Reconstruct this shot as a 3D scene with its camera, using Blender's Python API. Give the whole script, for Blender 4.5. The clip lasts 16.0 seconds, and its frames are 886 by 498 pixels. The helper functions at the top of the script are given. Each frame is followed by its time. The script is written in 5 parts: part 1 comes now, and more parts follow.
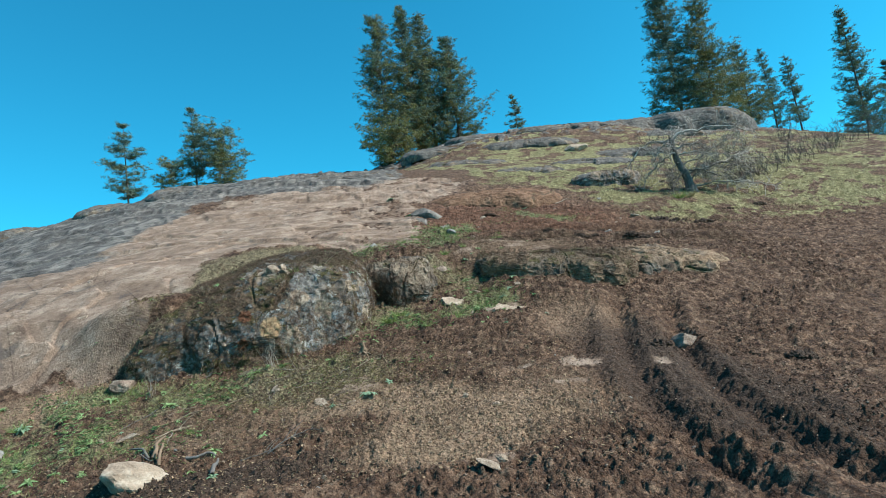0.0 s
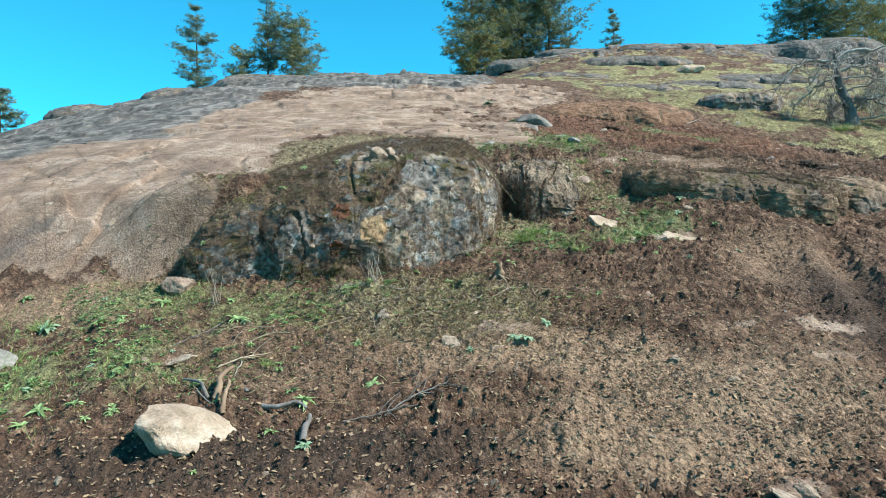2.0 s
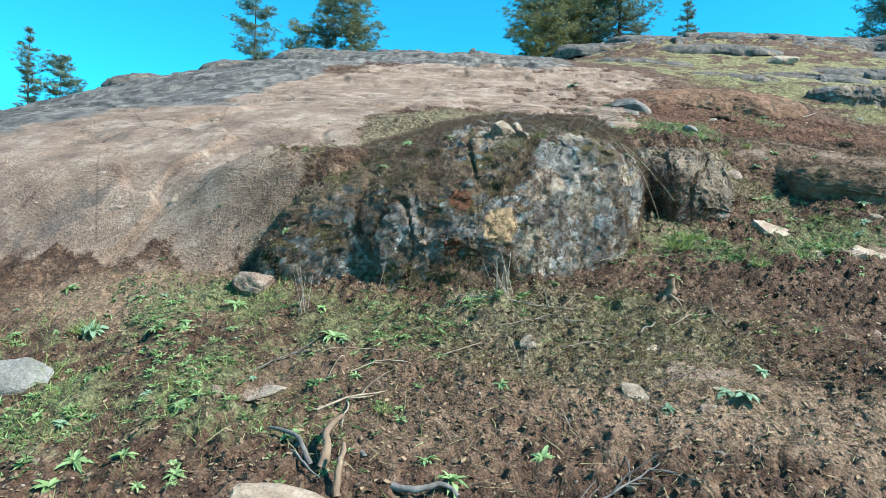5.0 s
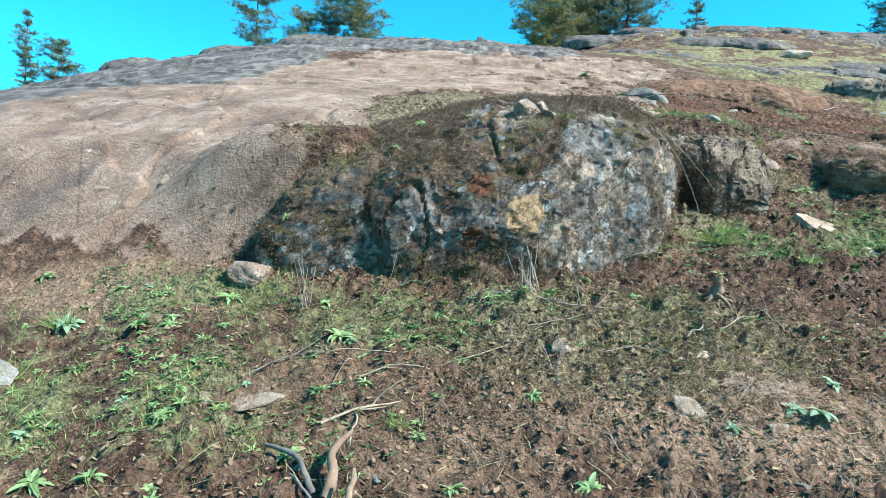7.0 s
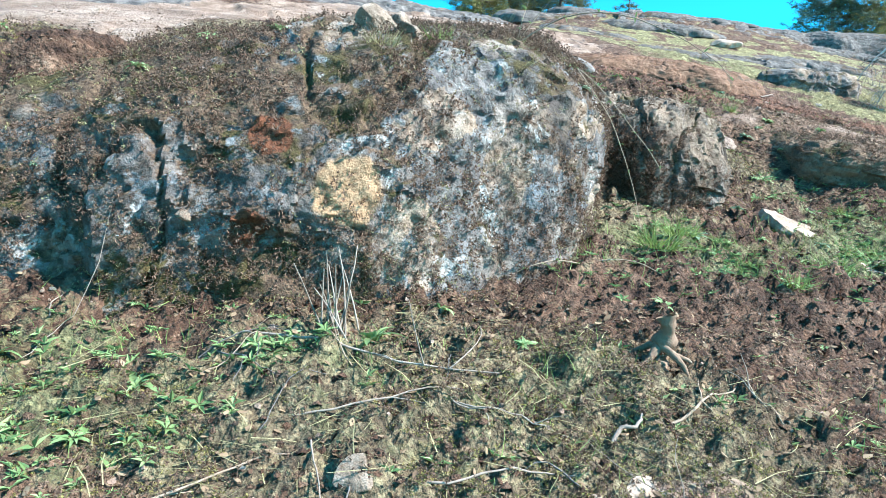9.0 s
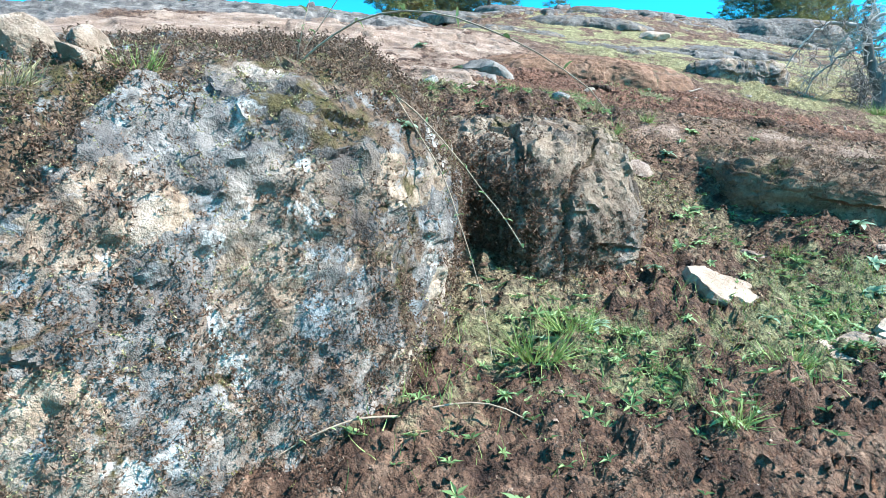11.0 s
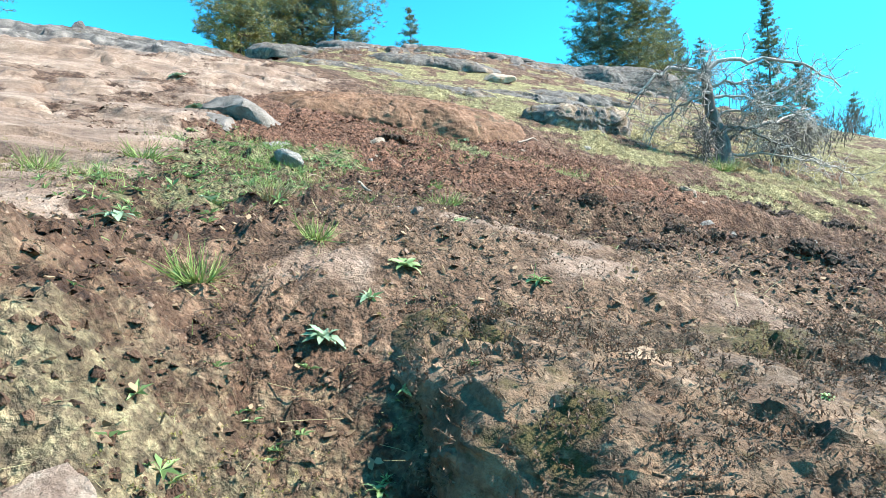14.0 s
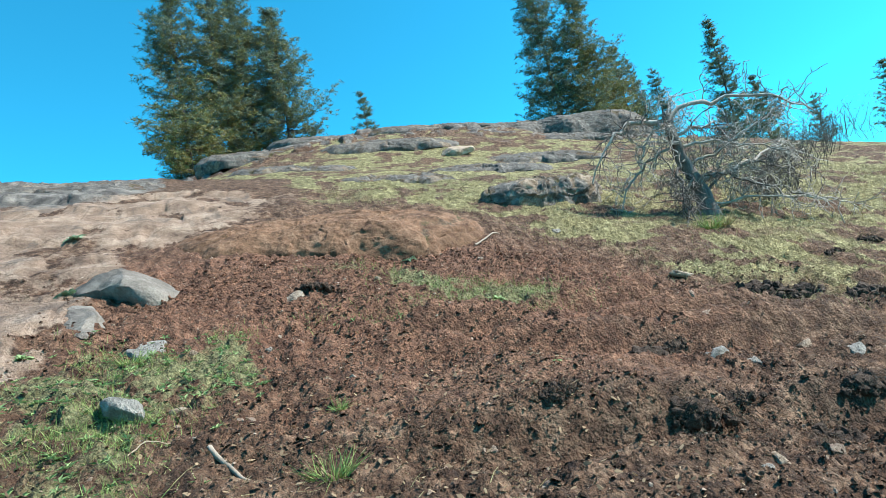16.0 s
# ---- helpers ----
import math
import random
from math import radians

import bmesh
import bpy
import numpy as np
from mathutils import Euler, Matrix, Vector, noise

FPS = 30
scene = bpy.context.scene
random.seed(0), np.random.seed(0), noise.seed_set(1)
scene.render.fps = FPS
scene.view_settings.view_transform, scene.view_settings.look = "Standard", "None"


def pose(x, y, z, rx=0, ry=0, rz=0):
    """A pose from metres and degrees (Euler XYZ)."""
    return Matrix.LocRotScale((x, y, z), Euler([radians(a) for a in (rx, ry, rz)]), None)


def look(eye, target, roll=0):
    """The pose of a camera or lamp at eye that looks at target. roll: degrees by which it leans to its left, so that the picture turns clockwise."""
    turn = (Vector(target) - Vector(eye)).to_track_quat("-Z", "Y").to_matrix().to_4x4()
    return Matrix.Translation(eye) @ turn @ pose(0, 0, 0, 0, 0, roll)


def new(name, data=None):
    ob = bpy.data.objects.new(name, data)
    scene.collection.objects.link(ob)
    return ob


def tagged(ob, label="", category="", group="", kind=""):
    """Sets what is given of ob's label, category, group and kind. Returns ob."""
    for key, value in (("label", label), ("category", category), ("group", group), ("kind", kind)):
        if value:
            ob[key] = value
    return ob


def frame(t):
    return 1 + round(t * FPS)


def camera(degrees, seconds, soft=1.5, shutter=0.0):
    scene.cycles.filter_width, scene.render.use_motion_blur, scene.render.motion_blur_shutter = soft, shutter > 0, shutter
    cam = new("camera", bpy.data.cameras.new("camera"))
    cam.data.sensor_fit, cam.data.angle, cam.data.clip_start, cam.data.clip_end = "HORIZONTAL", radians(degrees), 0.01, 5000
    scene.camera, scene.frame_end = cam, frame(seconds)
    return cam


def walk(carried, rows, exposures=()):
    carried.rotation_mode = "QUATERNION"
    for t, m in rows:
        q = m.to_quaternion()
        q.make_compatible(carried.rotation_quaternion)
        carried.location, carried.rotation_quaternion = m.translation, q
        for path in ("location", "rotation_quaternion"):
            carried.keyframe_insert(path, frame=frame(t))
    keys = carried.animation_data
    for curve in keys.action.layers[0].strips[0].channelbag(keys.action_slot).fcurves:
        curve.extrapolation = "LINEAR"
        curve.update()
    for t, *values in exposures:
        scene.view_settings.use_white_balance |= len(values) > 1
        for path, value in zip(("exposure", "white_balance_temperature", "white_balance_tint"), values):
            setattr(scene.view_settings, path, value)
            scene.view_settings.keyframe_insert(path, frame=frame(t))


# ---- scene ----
cam = camera(71.9, 16.0, soft=0.9)
PATH = [
    (0, (0.011, -0.051, 2.084), (0.092, 3.904, 2.679), -8.42),
    (0.5, (-0.366, 1.133, 2.177), (-0.397, 5.114, 2.567), -6.04),
    (1, (-0.876, 1.924, 2.133), (-1.025, 5.911, 2.423), -2.70),
    (1.5, (-1.127, 2.360, 2.200), (-1.355, 6.347, 2.430), -2.45),
    (2, (-1.409, 2.827, 2.185), (-1.720, 6.812, 2.332), -2.01),
    (2.5, (-1.603, 3.026, 2.237), (-1.975, 7.006, 2.395), -1.49),
    (3, (-1.746, 3.227, 2.276), (-2.139, 7.204, 2.435), -0.80),
    (3.5, (-1.946, 3.456, 2.318), (-2.371, 7.430, 2.471), 0.32),
    (4, (-2.166, 3.772, 2.346), (-2.651, 7.741, 2.468), 0.53),
    (4.5, (-2.409, 4.133, 2.396), (-2.950, 8.095, 2.488), 1.01),
    (7, (-2.814, 4.956, 2.367), (-3.371, 8.917, 2.396), 2.13),
    (7.5, (-2.891, 5.403, 2.482), (-3.382, 9.372, 2.517), 3.98),
    (8, (-2.662, 6.290, 2.374), (-2.923, 10.281, 2.302), 6.08),
    (8.5, (-2.491, 6.873, 2.435), (-2.645, 10.869, 2.347), 6.15),
    (9, (-2.293, 7.301, 2.543), (-2.381, 11.300, 2.467), 4.33),
    (11.5, (-1.180, 9.217, 3.297), (-0.864, 13.204, 3.258), -1.44),
    (12, (-0.798, 9.789, 3.491), (-0.397, 13.769, 3.480), -3.64),
    (12.5, (-0.498, 10.251, 3.600), (0.071, 14.210, 3.655), -1.82),
    (13, (-0.146, 10.793, 3.750), (0.601, 14.721, 3.839), -0.61),
    (13.5, (0.241, 11.344, 3.879), (1.125, 15.243, 3.989), -0.53),
    (14, (0.661, 11.894, 4.091), (1.649, 15.765, 4.275), -1.59),
    (14.5, (0.911, 12.149, 4.305), (1.904, 16.016, 4.556), -3.83),
    (15, (1.302, 12.618, 4.688), (2.242, 16.491, 5.034), -9.19),
    (15.5, (1.691, 13.030, 5.094), (2.666, 16.877, 5.596), -13.73),
    (16, (1.771, 13.226, 5.232), (2.831, 17.041, 5.800), -11.89),
]
walk(cam, [(t, look(eye, target, roll)) for t, eye, target, roll in PATH],
     [(0.0, 0.58, 6300, 8), (1.5, 0.94, 6400, 8), (4.5, 1.08, 6150, 8), (8.0, 1.5, 5950, 10), (9.0, 1.7, 5850, 11), (12.0, 1.66, 5900, 12), (13.0, 1.68, 6100, 13), (14.5, 1.62, 6500, 12), (16.0, 1.08, 6350, 9)])

# ---------------------------------------------------------------- world and light
SUN_AZ, SUN_EL = 107.0, 44.0          # degrees to the right of ahead, and above the horizon
world = bpy.data.worlds.new("sky")
scene.world = world
world.use_nodes = True
wt = world.node_tree
sky = wt.nodes.new("ShaderNodeTexSky")
sky.sky_type, sky.sun_disc = "NISHITA", False
sky.sun_elevation, sky.sun_rotation = radians(SUN_EL), radians(SUN_AZ)
sky.air_density, sky.dust_density, sky.ozone_density = 1.0, 0.2, 3.0
hue = wt.nodes.new("ShaderNodeMix")
hue.data_type, hue.blend_type = "RGBA", "MULTIPLY"
hue.inputs[0].default_value, hue.inputs[7].default_value = 1.0, (0.145, 0.96, 0.99, 1)
wt.links.new(sky.outputs[0], hue.inputs[6])
wt.links.new(hue.outputs[2], wt.nodes["Background"].inputs[0])
wt.nodes["Background"].inputs[1].default_value = 0.132
sun_data = bpy.data.lights.new("sun", "SUN")
sun_data.energy, sun_data.angle, sun_data.color = 5.0, radians(0.6), (1.0, 0.94, 0.86)
sun = new("sun", sun_data)
saz, sel = radians(SUN_AZ), radians(SUN_EL)
SUN_DIR = Vector((math.sin(saz) * math.cos(sel), math.cos(saz) * math.cos(sel), math.sin(sel)))
sun.matrix_world = look(SUN_DIR * 50, (0, 0, 0))


# ---------------------------------------------------------------- noise
def _hash(ix, iy, iz, seed):
    h = (ix.astype(np.int64) * 374761393 + iy.astype(np.int64) * 668265263 + iz.astype(np.int64) * 2147483647 + seed * 974711) & 0xFFFFFFFF
    h = ((h ^ (h >> 13)) * 1274126177) & 0xFFFFFFFF
    h = ((h ^ (h >> 16)) * 2246822519) & 0xFFFFFFFF
    return ((h ^ (h >> 15)) & 0xFFFFFF) / float(0xFFFFFF)


def vnoise(x, y, z=0.0, seed=0):
    """Smooth value noise, -1 to 1."""
    x, y, z = np.broadcast_arrays(np.asarray(x, float), np.asarray(y, float), np.asarray(z, float))
    ix, iy, iz = np.floor(x), np.floor(y), np.floor(z)
    fx, fy, fz = x - ix, y - iy, z - iz
    fx, fy, fz = (f * f * f * (f * (f * 6 - 15) + 10) for f in (fx, fy, fz))
    flat = not np.any(fz)
    out = 0.0
    for dz in ((0,) if flat else (0, 1)):
        wz = 1.0 if flat else (fz if dz else 1 - fz)
        for dy in (0, 1):
            wy = fy if dy else 1 - fy
            a = _hash(ix, iy + dy, iz + dz, seed)
            b = _hash(ix + 1, iy + dy, iz + dz, seed)
            out = out + wz * wy * (a + (b - a) * fx)
    return out * 2 - 1


def fbm(x, y, z=0.0, octaves=4, seed=0, gain=0.5):
    total, amp, norm, f = 0.0, 1.0, 0.0, 1.0
    for o in range(octaves):
        total = total + amp * vnoise(np.asarray(x) * f + 7.3 * o, np.asarray(y) * f - 3.1 * o, np.asarray(z) * f, seed + o)
        norm, amp, f = norm + amp, amp * gain, f * 2.03
    return total / norm


def cells(x, y, z, seed=0):
    """Cell noise in space: distance to the nearest and second cell point, the nearest cell's random number, and a random tilt over the cell."""
    ix, iy, iz = np.floor(x), np.floor(y), np.floor(z)
    d1, d2, num, slope = np.full(x.shape, 9.0), np.full(x.shape, 9.0), np.zeros(x.shape), np.zeros(x.shape)
    for dx in (-1, 0, 1):
        for dy in (-1, 0, 1):
            for dz in (-1, 0, 1):
                cx, cy, cz = ix + dx, iy + dy, iz + dz
                px, py, pz = (c + 0.1 + 0.8 * _hash(cx, cy, cz, seed + k) for k, c in enumerate((cx, cy, cz)))
                d = np.sqrt((px - x) ** 2 + (py - y) ** 2 + (pz - z) ** 2)
                near = d < d1
                d2 = np.where(near, d1, np.minimum(d2, d))
                num = np.where(near, _hash(cx, cy, cz, seed + 9), num)
                g = [_hash(cx, cy, cz, seed + 20 + k) - 0.5 for k in range(3)]
                slope = np.where(near, g[0] * (x - px) + g[1] * (y - py) + g[2] * (z - pz), slope)
                d1 = np.where(near, d, d1)
    return d1, d2, num, slope


def cells2(x, y, seed=0):
    """The same over a plane, for the ground."""
    ix, iy, zero = np.floor(x), np.floor(y), np.zeros(1)
    d1, d2, num, slope = np.full(x.shape, 9.0), np.full(x.shape, 9.0), np.zeros(x.shape), np.zeros(x.shape)
    for dx in (-1, 0, 1):
        for dy in (-1, 0, 1):
            cx, cy = ix + dx, iy + dy
            px, py = cx + 0.1 + 0.8 * _hash(cx, cy, zero, seed), cy + 0.1 + 0.8 * _hash(cx, cy, zero, seed + 1)
            d = np.hypot(px - x, py - y)
            near = d < d1
            d2 = np.where(near, d1, np.minimum(d2, d))
            n = _hash(cx, cy, zero, seed + 9)
            num = np.where(near, n, num)
            slope = np.where(near, (n * 7.3 % 1 - 0.5) * (x - px) + (n * 31.7 % 1 - 0.5) * (y - py), slope)
            d1 = np.where(near, d, d1)
    return d1, d2, num, slope


def sstep(a, b, v):
    t = np.clip((np.asarray(v, float) - a) / (b - a), 0, 1)
    return t * t * (3 - 2 * t)


def hump(x, y, cx, cy, rx, ry, turn=0.0, power=2.0):
    """1 at the middle, falling to 0 along an ellipse."""
    c, s = math.cos(radians(turn)), math.sin(radians(turn))
    u, v = ((x - cx) * c + (y - cy) * s) / rx, (-(x - cx) * s + (y - cy) * c) / ry
    return np.exp(-np.power(u * u + v * v, power / 2))


# ---------------------------------------------------------------- mesh helpers
def mesh_of(name, verts, faces, smooth=True):
    """A mesh from an array of places and an array of quads or triangles."""
    me = bpy.data.meshes.new(name)
    verts, faces = np.asarray(verts, np.float32), np.asarray(faces, np.int32)
    k = faces.shape[1]
    me.vertices.add(len(verts))
    me.vertices.foreach_set("co", verts.ravel())
    me.loops.add(faces.size)
    me.loops.foreach_set("vertex_index", faces.ravel())
    me.polygons.add(len(faces))
    me.polygons.foreach_set("loop_start", np.arange(len(faces), dtype=np.int32) * k)
    me.polygons.foreach_set("use_smooth", np.full(len(faces), smooth))
    me.update(calc_edges=True)
    me.validate()
    return me


def attribute(me, name, values):
    a = me.attributes.new(name, "FLOAT", "POINT")
    a.data.foreach_set("value", np.asarray(values, np.float32).ravel())


def grid_faces(rows, cols, wrap=False):
    r, c = np.meshgrid(np.arange(rows - 1), np.arange(cols if wrap else cols - 1), indexing="ij")
    c2 = (c + 1) % cols
    return np.stack([r * cols + c, r * cols + c2, (r + 1) * cols + c2, (r + 1) * cols + c], -1).reshape(-1, 4)


def part(name, data, material, parent=None, label=""):
    ob = new(name, data)
    if data is not None and material is not None and not data.materials:
        data.materials.append(material)
    if parent is not None:
        ob.parent = parent
    return tagged(ob, label)


def thing(name, place, label, category, group="", kind="", turn=0.0, size=1.0):
    ob = new(name)
    ob.matrix_basis = pose(*place, 0, 0, turn) @ Matrix.Scale(size, 4)
    ob.empty_display_size = 0.1
    return tagged(ob, label, category, group, kind)


def tube(points, radii, sides=6, lump=0.0, seed=0):
    """Places and quads of a tapering tube along points."""
    p = np.asarray(points, float)
    n = len(p)
    t = np.gradient(p, axis=0)
    t /= np.linalg.norm(t, axis=1)[:, None] + 1e-9
    ref = np.array([0.31, 0.83, 0.46])
    u = np.cross(t, ref)
    u /= np.linalg.norm(u, axis=1)[:, None] + 1e-9
    v = np.cross(t, u)
    a = np.arange(sides) * 2 * np.pi / sides
    r = np.asarray(radii, float)[:, None] * np.ones((n, sides))
    if lump:
        rng = np.random.default_rng(seed)
        r = r * (1 + lump * rng.uniform(-1, 1, (n, sides)))
    ring = p[:, None] + r[..., None] * (np.cos(a)[None, :, None] * u[:, None] + np.sin(a)[None, :, None] * v[:, None])
    verts = np.concatenate([ring.reshape(-1, 3), p[:1], p[-1:]])
    f = grid_faces(n, sides, wrap=True)
    k = np.arange(sides)
    k2 = (k + 1) % sides
    start = np.stack([k2, k, np.full(sides, n * sides), np.full(sides, n * sides)], -1)
    end = np.stack([(n - 1) * sides + k, (n - 1) * sides + k2, np.full(sides, n * sides + 1), np.full(sides, n * sides + 1)], -1)
    return verts, np.concatenate([f, start, end])


class Heap:
    """Collects many pieces into one mesh."""

    def __init__(self):
        self.v, self.f, self.n = [], [], 0

    def add(self, verts, faces):
        faces = np.asarray(faces)
        if faces.shape[1] == 3:
            faces = np.concatenate([faces, faces[:, 2:]], 1)
        self.v.append(np.asarray(verts, float))
        self.f.append(faces + self.n)
        self.n += len(verts)

    def mesh(self, name, smooth=True):
        f = np.concatenate(self.f)
        tri = f[:, 2] == f[:, 3]
        v = np.concatenate(self.v)
        if tri.all():
            return mesh_of(name, v, f[:, :3], smooth)
        if not tri.any():
            return mesh_of(name, v, f, smooth)
        me = bpy.data.meshes.new(name)
        me.from_pydata(v.tolist(), [], [q[:3] if q[2] == q[3] else q for q in f.tolist()])
        me.polygons.foreach_set("use_smooth", np.full(len(f), smooth))
        me.update()
        return me


def ico(level):
    bm = bmesh.new()
    bmesh.ops.create_icosphere(bm, subdivisions=level, radius=1.0)
    v = np.array([q.co[:] for q in bm.verts])
    f = np.array([[q.index for q in p.verts] for p in bm.faces])
    bm.free()
    return v, f


ICO1, ICO2, ICO3, ICO4 = ico(1), ico(2), ico(3), ico(4)


def stone_mesh(name, seed, level=3, flat=0.6, rough=0.25, facets=13):
    """A broken, weathered stone about 1 across, cut by a few flat faces."""
    v, f = (ICO1, ICO2, ICO3, ICO4)[level - 1]
    rng = np.random.default_rng(seed)
    v = v * [1.0, rng.uniform(0.6, 0.95), 1.0]
    for _ in range(facets):
        d = rng.normal(size=3)
        d /= np.linalg.norm(d)
        far, over = rng.uniform(0.38, 0.72), v @ d
        v = v - np.clip(over - far, 0, None)[:, None] * d * 0.9
    r = fbm(v[:, 0] * 1.7 + seed, v[:, 1] * 1.7, v[:, 2] * 1.7, 4, seed)
    r2 = fbm(v[:, 0] * 6 + seed, v[:, 1] * 6, v[:, 2] * 6, 3, seed + 3)
    v = v * (1 + 0.6 * rough * r + 0.22 * rough * r2)[:, None]
    v = v / np.ptp(v[:, 0])
    v[:, 2] *= flat
    v[:, 2] -= v[:, 2].min() * 0.45
    return mesh_of(name, v, f, False)


# ---------------------------------------------------------------- materials
class Nodes:
    def __init__(self, name):
        self.mat = bpy.data.materials.new(name)
        self.mat.use_nodes = True
        self.tree = self.mat.node_tree
        self.bsdf = self.tree.nodes["Principled BSDF"]
        self.bsdf.inputs["Specular IOR Level"].default_value = 0.25
        self.co = self.tree.nodes.new("ShaderNodeTexCoord").outputs["Object"]

    def node(self, kind, **values):
        n = self.tree.nodes.new(kind)
        for key, value in values.items():
            if key == "operation":
                n.operation = value
            elif key == "feature":
                n.feature = value
            else:
                n.inputs[key.replace("_", " ")].default_value = value
        return n

    def link(self, a, b):
        self.tree.links.new(a, b)

    def noise(self, scale, detail=6, rough=0.6, stretch=None, distort=0.0):
        n = self.node("ShaderNodeTexNoise", Scale=scale, Detail=detail, Roughness=rough, Distortion=distort)
        co = self.co
        if stretch:
            m = self.tree.nodes.new("ShaderNodeMapping")
            m.inputs["Scale"].default_value = stretch
            self.link(self.co, m.inputs[0])
            co = m.outputs[0]
        self.link(co, n.inputs["Vector"])
        return n.outputs["Fac"]

    def tint_noise(self, scale):
        n = self.node("ShaderNodeTexNoise", Scale=scale, Detail=4, Roughness=0.6)
        self.link(self.co, n.inputs["Vector"])
        return n.outputs["Color"]

    def voronoi(self, scale, feature="F1"):
        n = self.node("ShaderNodeTexVoronoi", Scale=scale)
        n.feature = feature
        self.link(self.co, n.inputs["Vector"])
        return n.outputs[0]

    def attr(self, name):
        n = self.tree.nodes.new("ShaderNodeAttribute")
        n.attribute_name = name
        return n.outputs["Fac"]

    def random(self, island=False):
        if island:
            return self.tree.nodes.new("ShaderNodeNewGeometry").outputs["Random Per Island"]
        return self.tree.nodes.new("ShaderNodeObjectInfo").outputs["Random"]

    def math(self, op, a, b=0.0):
        n = self.tree.nodes.new("ShaderNodeMath")
        n.operation = op
        for k, v in enumerate((a, b)):
            if isinstance(v, (int, float)):
                n.inputs[k].default_value = v
            else:
                self.link(v, n.inputs[k])
        return n.outputs[0]

    def ramp(self, fac, stops):
        n = self.tree.nodes.new("ShaderNodeValToRGB")
        e = n.color_ramp.elements
        while len(e) < len(stops):
            e.new(0.5)
        for el, (at, col) in zip(e, stops):
            el.position = at
            el.color = (*col, 1) if not isinstance(col, (int, float)) else (col, col, col, 1)
        self.link(fac, n.inputs[0])
        return n.outputs[0]

    def mix(self, fac, a, b, blend="MIX"):
        n = self.tree.nodes.new("ShaderNodeMix")
        n.data_type, n.blend_type = "RGBA", blend
        for k, v in ((0, fac), (6, a), (7, b)):
            if isinstance(v, (int, float)):
                n.inputs[k].default_value = v
            elif isinstance(v, tuple):
                n.inputs[k].default_value = (*v, 1)
            else:
                self.link(v, n.inputs[k])
        return n.outputs[2]

    def mask(self, weight, breakup, amount=0.35, sharp=0.12):
        """A zone's weight broken up by a noise into a ragged edge."""
        v = self.math("ADD", weight, self.math("MULTIPLY", self.math("SUBTRACT", breakup, 0.5), amount * 2))
        return self.ramp(v, [(0.5 - sharp, 0.0), (0.5 + sharp, 1.0)])

    def done(self, colour, rough=0.85, bump=None, distance=0.02, strength=0.6):
        for value, slot in ((colour, "Base Color"), (rough, "Roughness")):
            if isinstance(value, (int, float)):
                self.bsdf.inputs[slot].default_value = value
            elif isinstance(value, tuple):
                self.bsdf.inputs[slot].default_value = (*value, 1)
            else:
                self.link(value, self.bsdf.inputs[slot])
        if bump is not None:
            b = self.node("ShaderNodeBump", Strength=strength, Distance=distance)
            self.link(bump, b.inputs["Height"])
            self.link(b.outputs[0], self.bsdf.inputs["Normal"])
        return self.mat


def rock_colour(n, tan=0.5, shade=1.0, cast=(1.0, 1.0, 1.0)):
    """Weathered granite: patches of grey and tan, dark streaks, speckle."""
    big, mid, fine = n.noise(0.55, 5, 0.6), n.noise(4.2, 8, 0.7, distort=0.6), n.noise(45, 4, 0.75)
    k = shade
    grey = n.ramp(mid, [(0.28, (0.050 * k, 0.045 * k, 0.041 * k)), (0.5, (0.19 * k, 0.172 * k, 0.155 * k)), (0.72, (0.39 * k, 0.355 * k, 0.315 * k))])
    warm = n.ramp(mid, [(0.28, (0.12 * k, 0.080 * k, 0.055 * k)), (0.5, (0.36 * k, 0.265 * k, 0.185 * k)), (0.75, (0.62 * k, 0.505 * k, 0.39 * k))])
    patch = n.tree.nodes.new("ShaderNodeTexVoronoi")
    patch.inputs["Scale"].default_value = 3.3
    patch.inputs["Randomness"].default_value = 1.0
    n.link(n.mix(0.14, n.co, n.tint_noise(5.0)), patch.inputs["Vector"])
    cell = n.tree.nodes.new("ShaderNodeSeparateColor")
    n.link(patch.outputs["Color"], cell.inputs[0])
    col = n.mix(n.ramp(n.math("ADD", big, n.math("MULTIPLY", n.math("SUBTRACT", cell.outputs[0], 0.5), 0.35)), [(tan - 0.08, 0.0), (tan + 0.08, 1.0)]), warm, grey)
    col = n.mix(0.35, col, n.ramp(cell.outputs[1], [(0.0, 0.28), (1.0, 0.72)]), "OVERLAY")
    col = n.mix(0.6, col, n.ramp(fine, [(0.3, 0.28), (0.7, 0.78)]), "OVERLAY")
    dirt = n.ramp(n.noise(1.7, 7, 0.72, distort=0.4), [(0.54, 0.0), (0.64, 0.7)])
    col = n.mix(dirt, col, (0.115 * k, 0.078 * k, 0.055 * k))
    edge = n.tree.nodes.new("ShaderNodeTexVoronoi")
    edge.feature = "DISTANCE_TO_EDGE"
    edge.inputs["Scale"].default_value = 2.6
    n.link(n.mix(0.16, n.co, n.tint_noise(3.5)), edge.inputs["Vector"])
    col = n.mix(0.35, col, n.ramp(edge.outputs[0], [(0.0, 0.3), (0.015, 0.8), (0.03, 1.0)]), "MULTIPLY")
    col = n.mix(1.0, col, cast, "MULTIPLY")
    return col, mid, fine


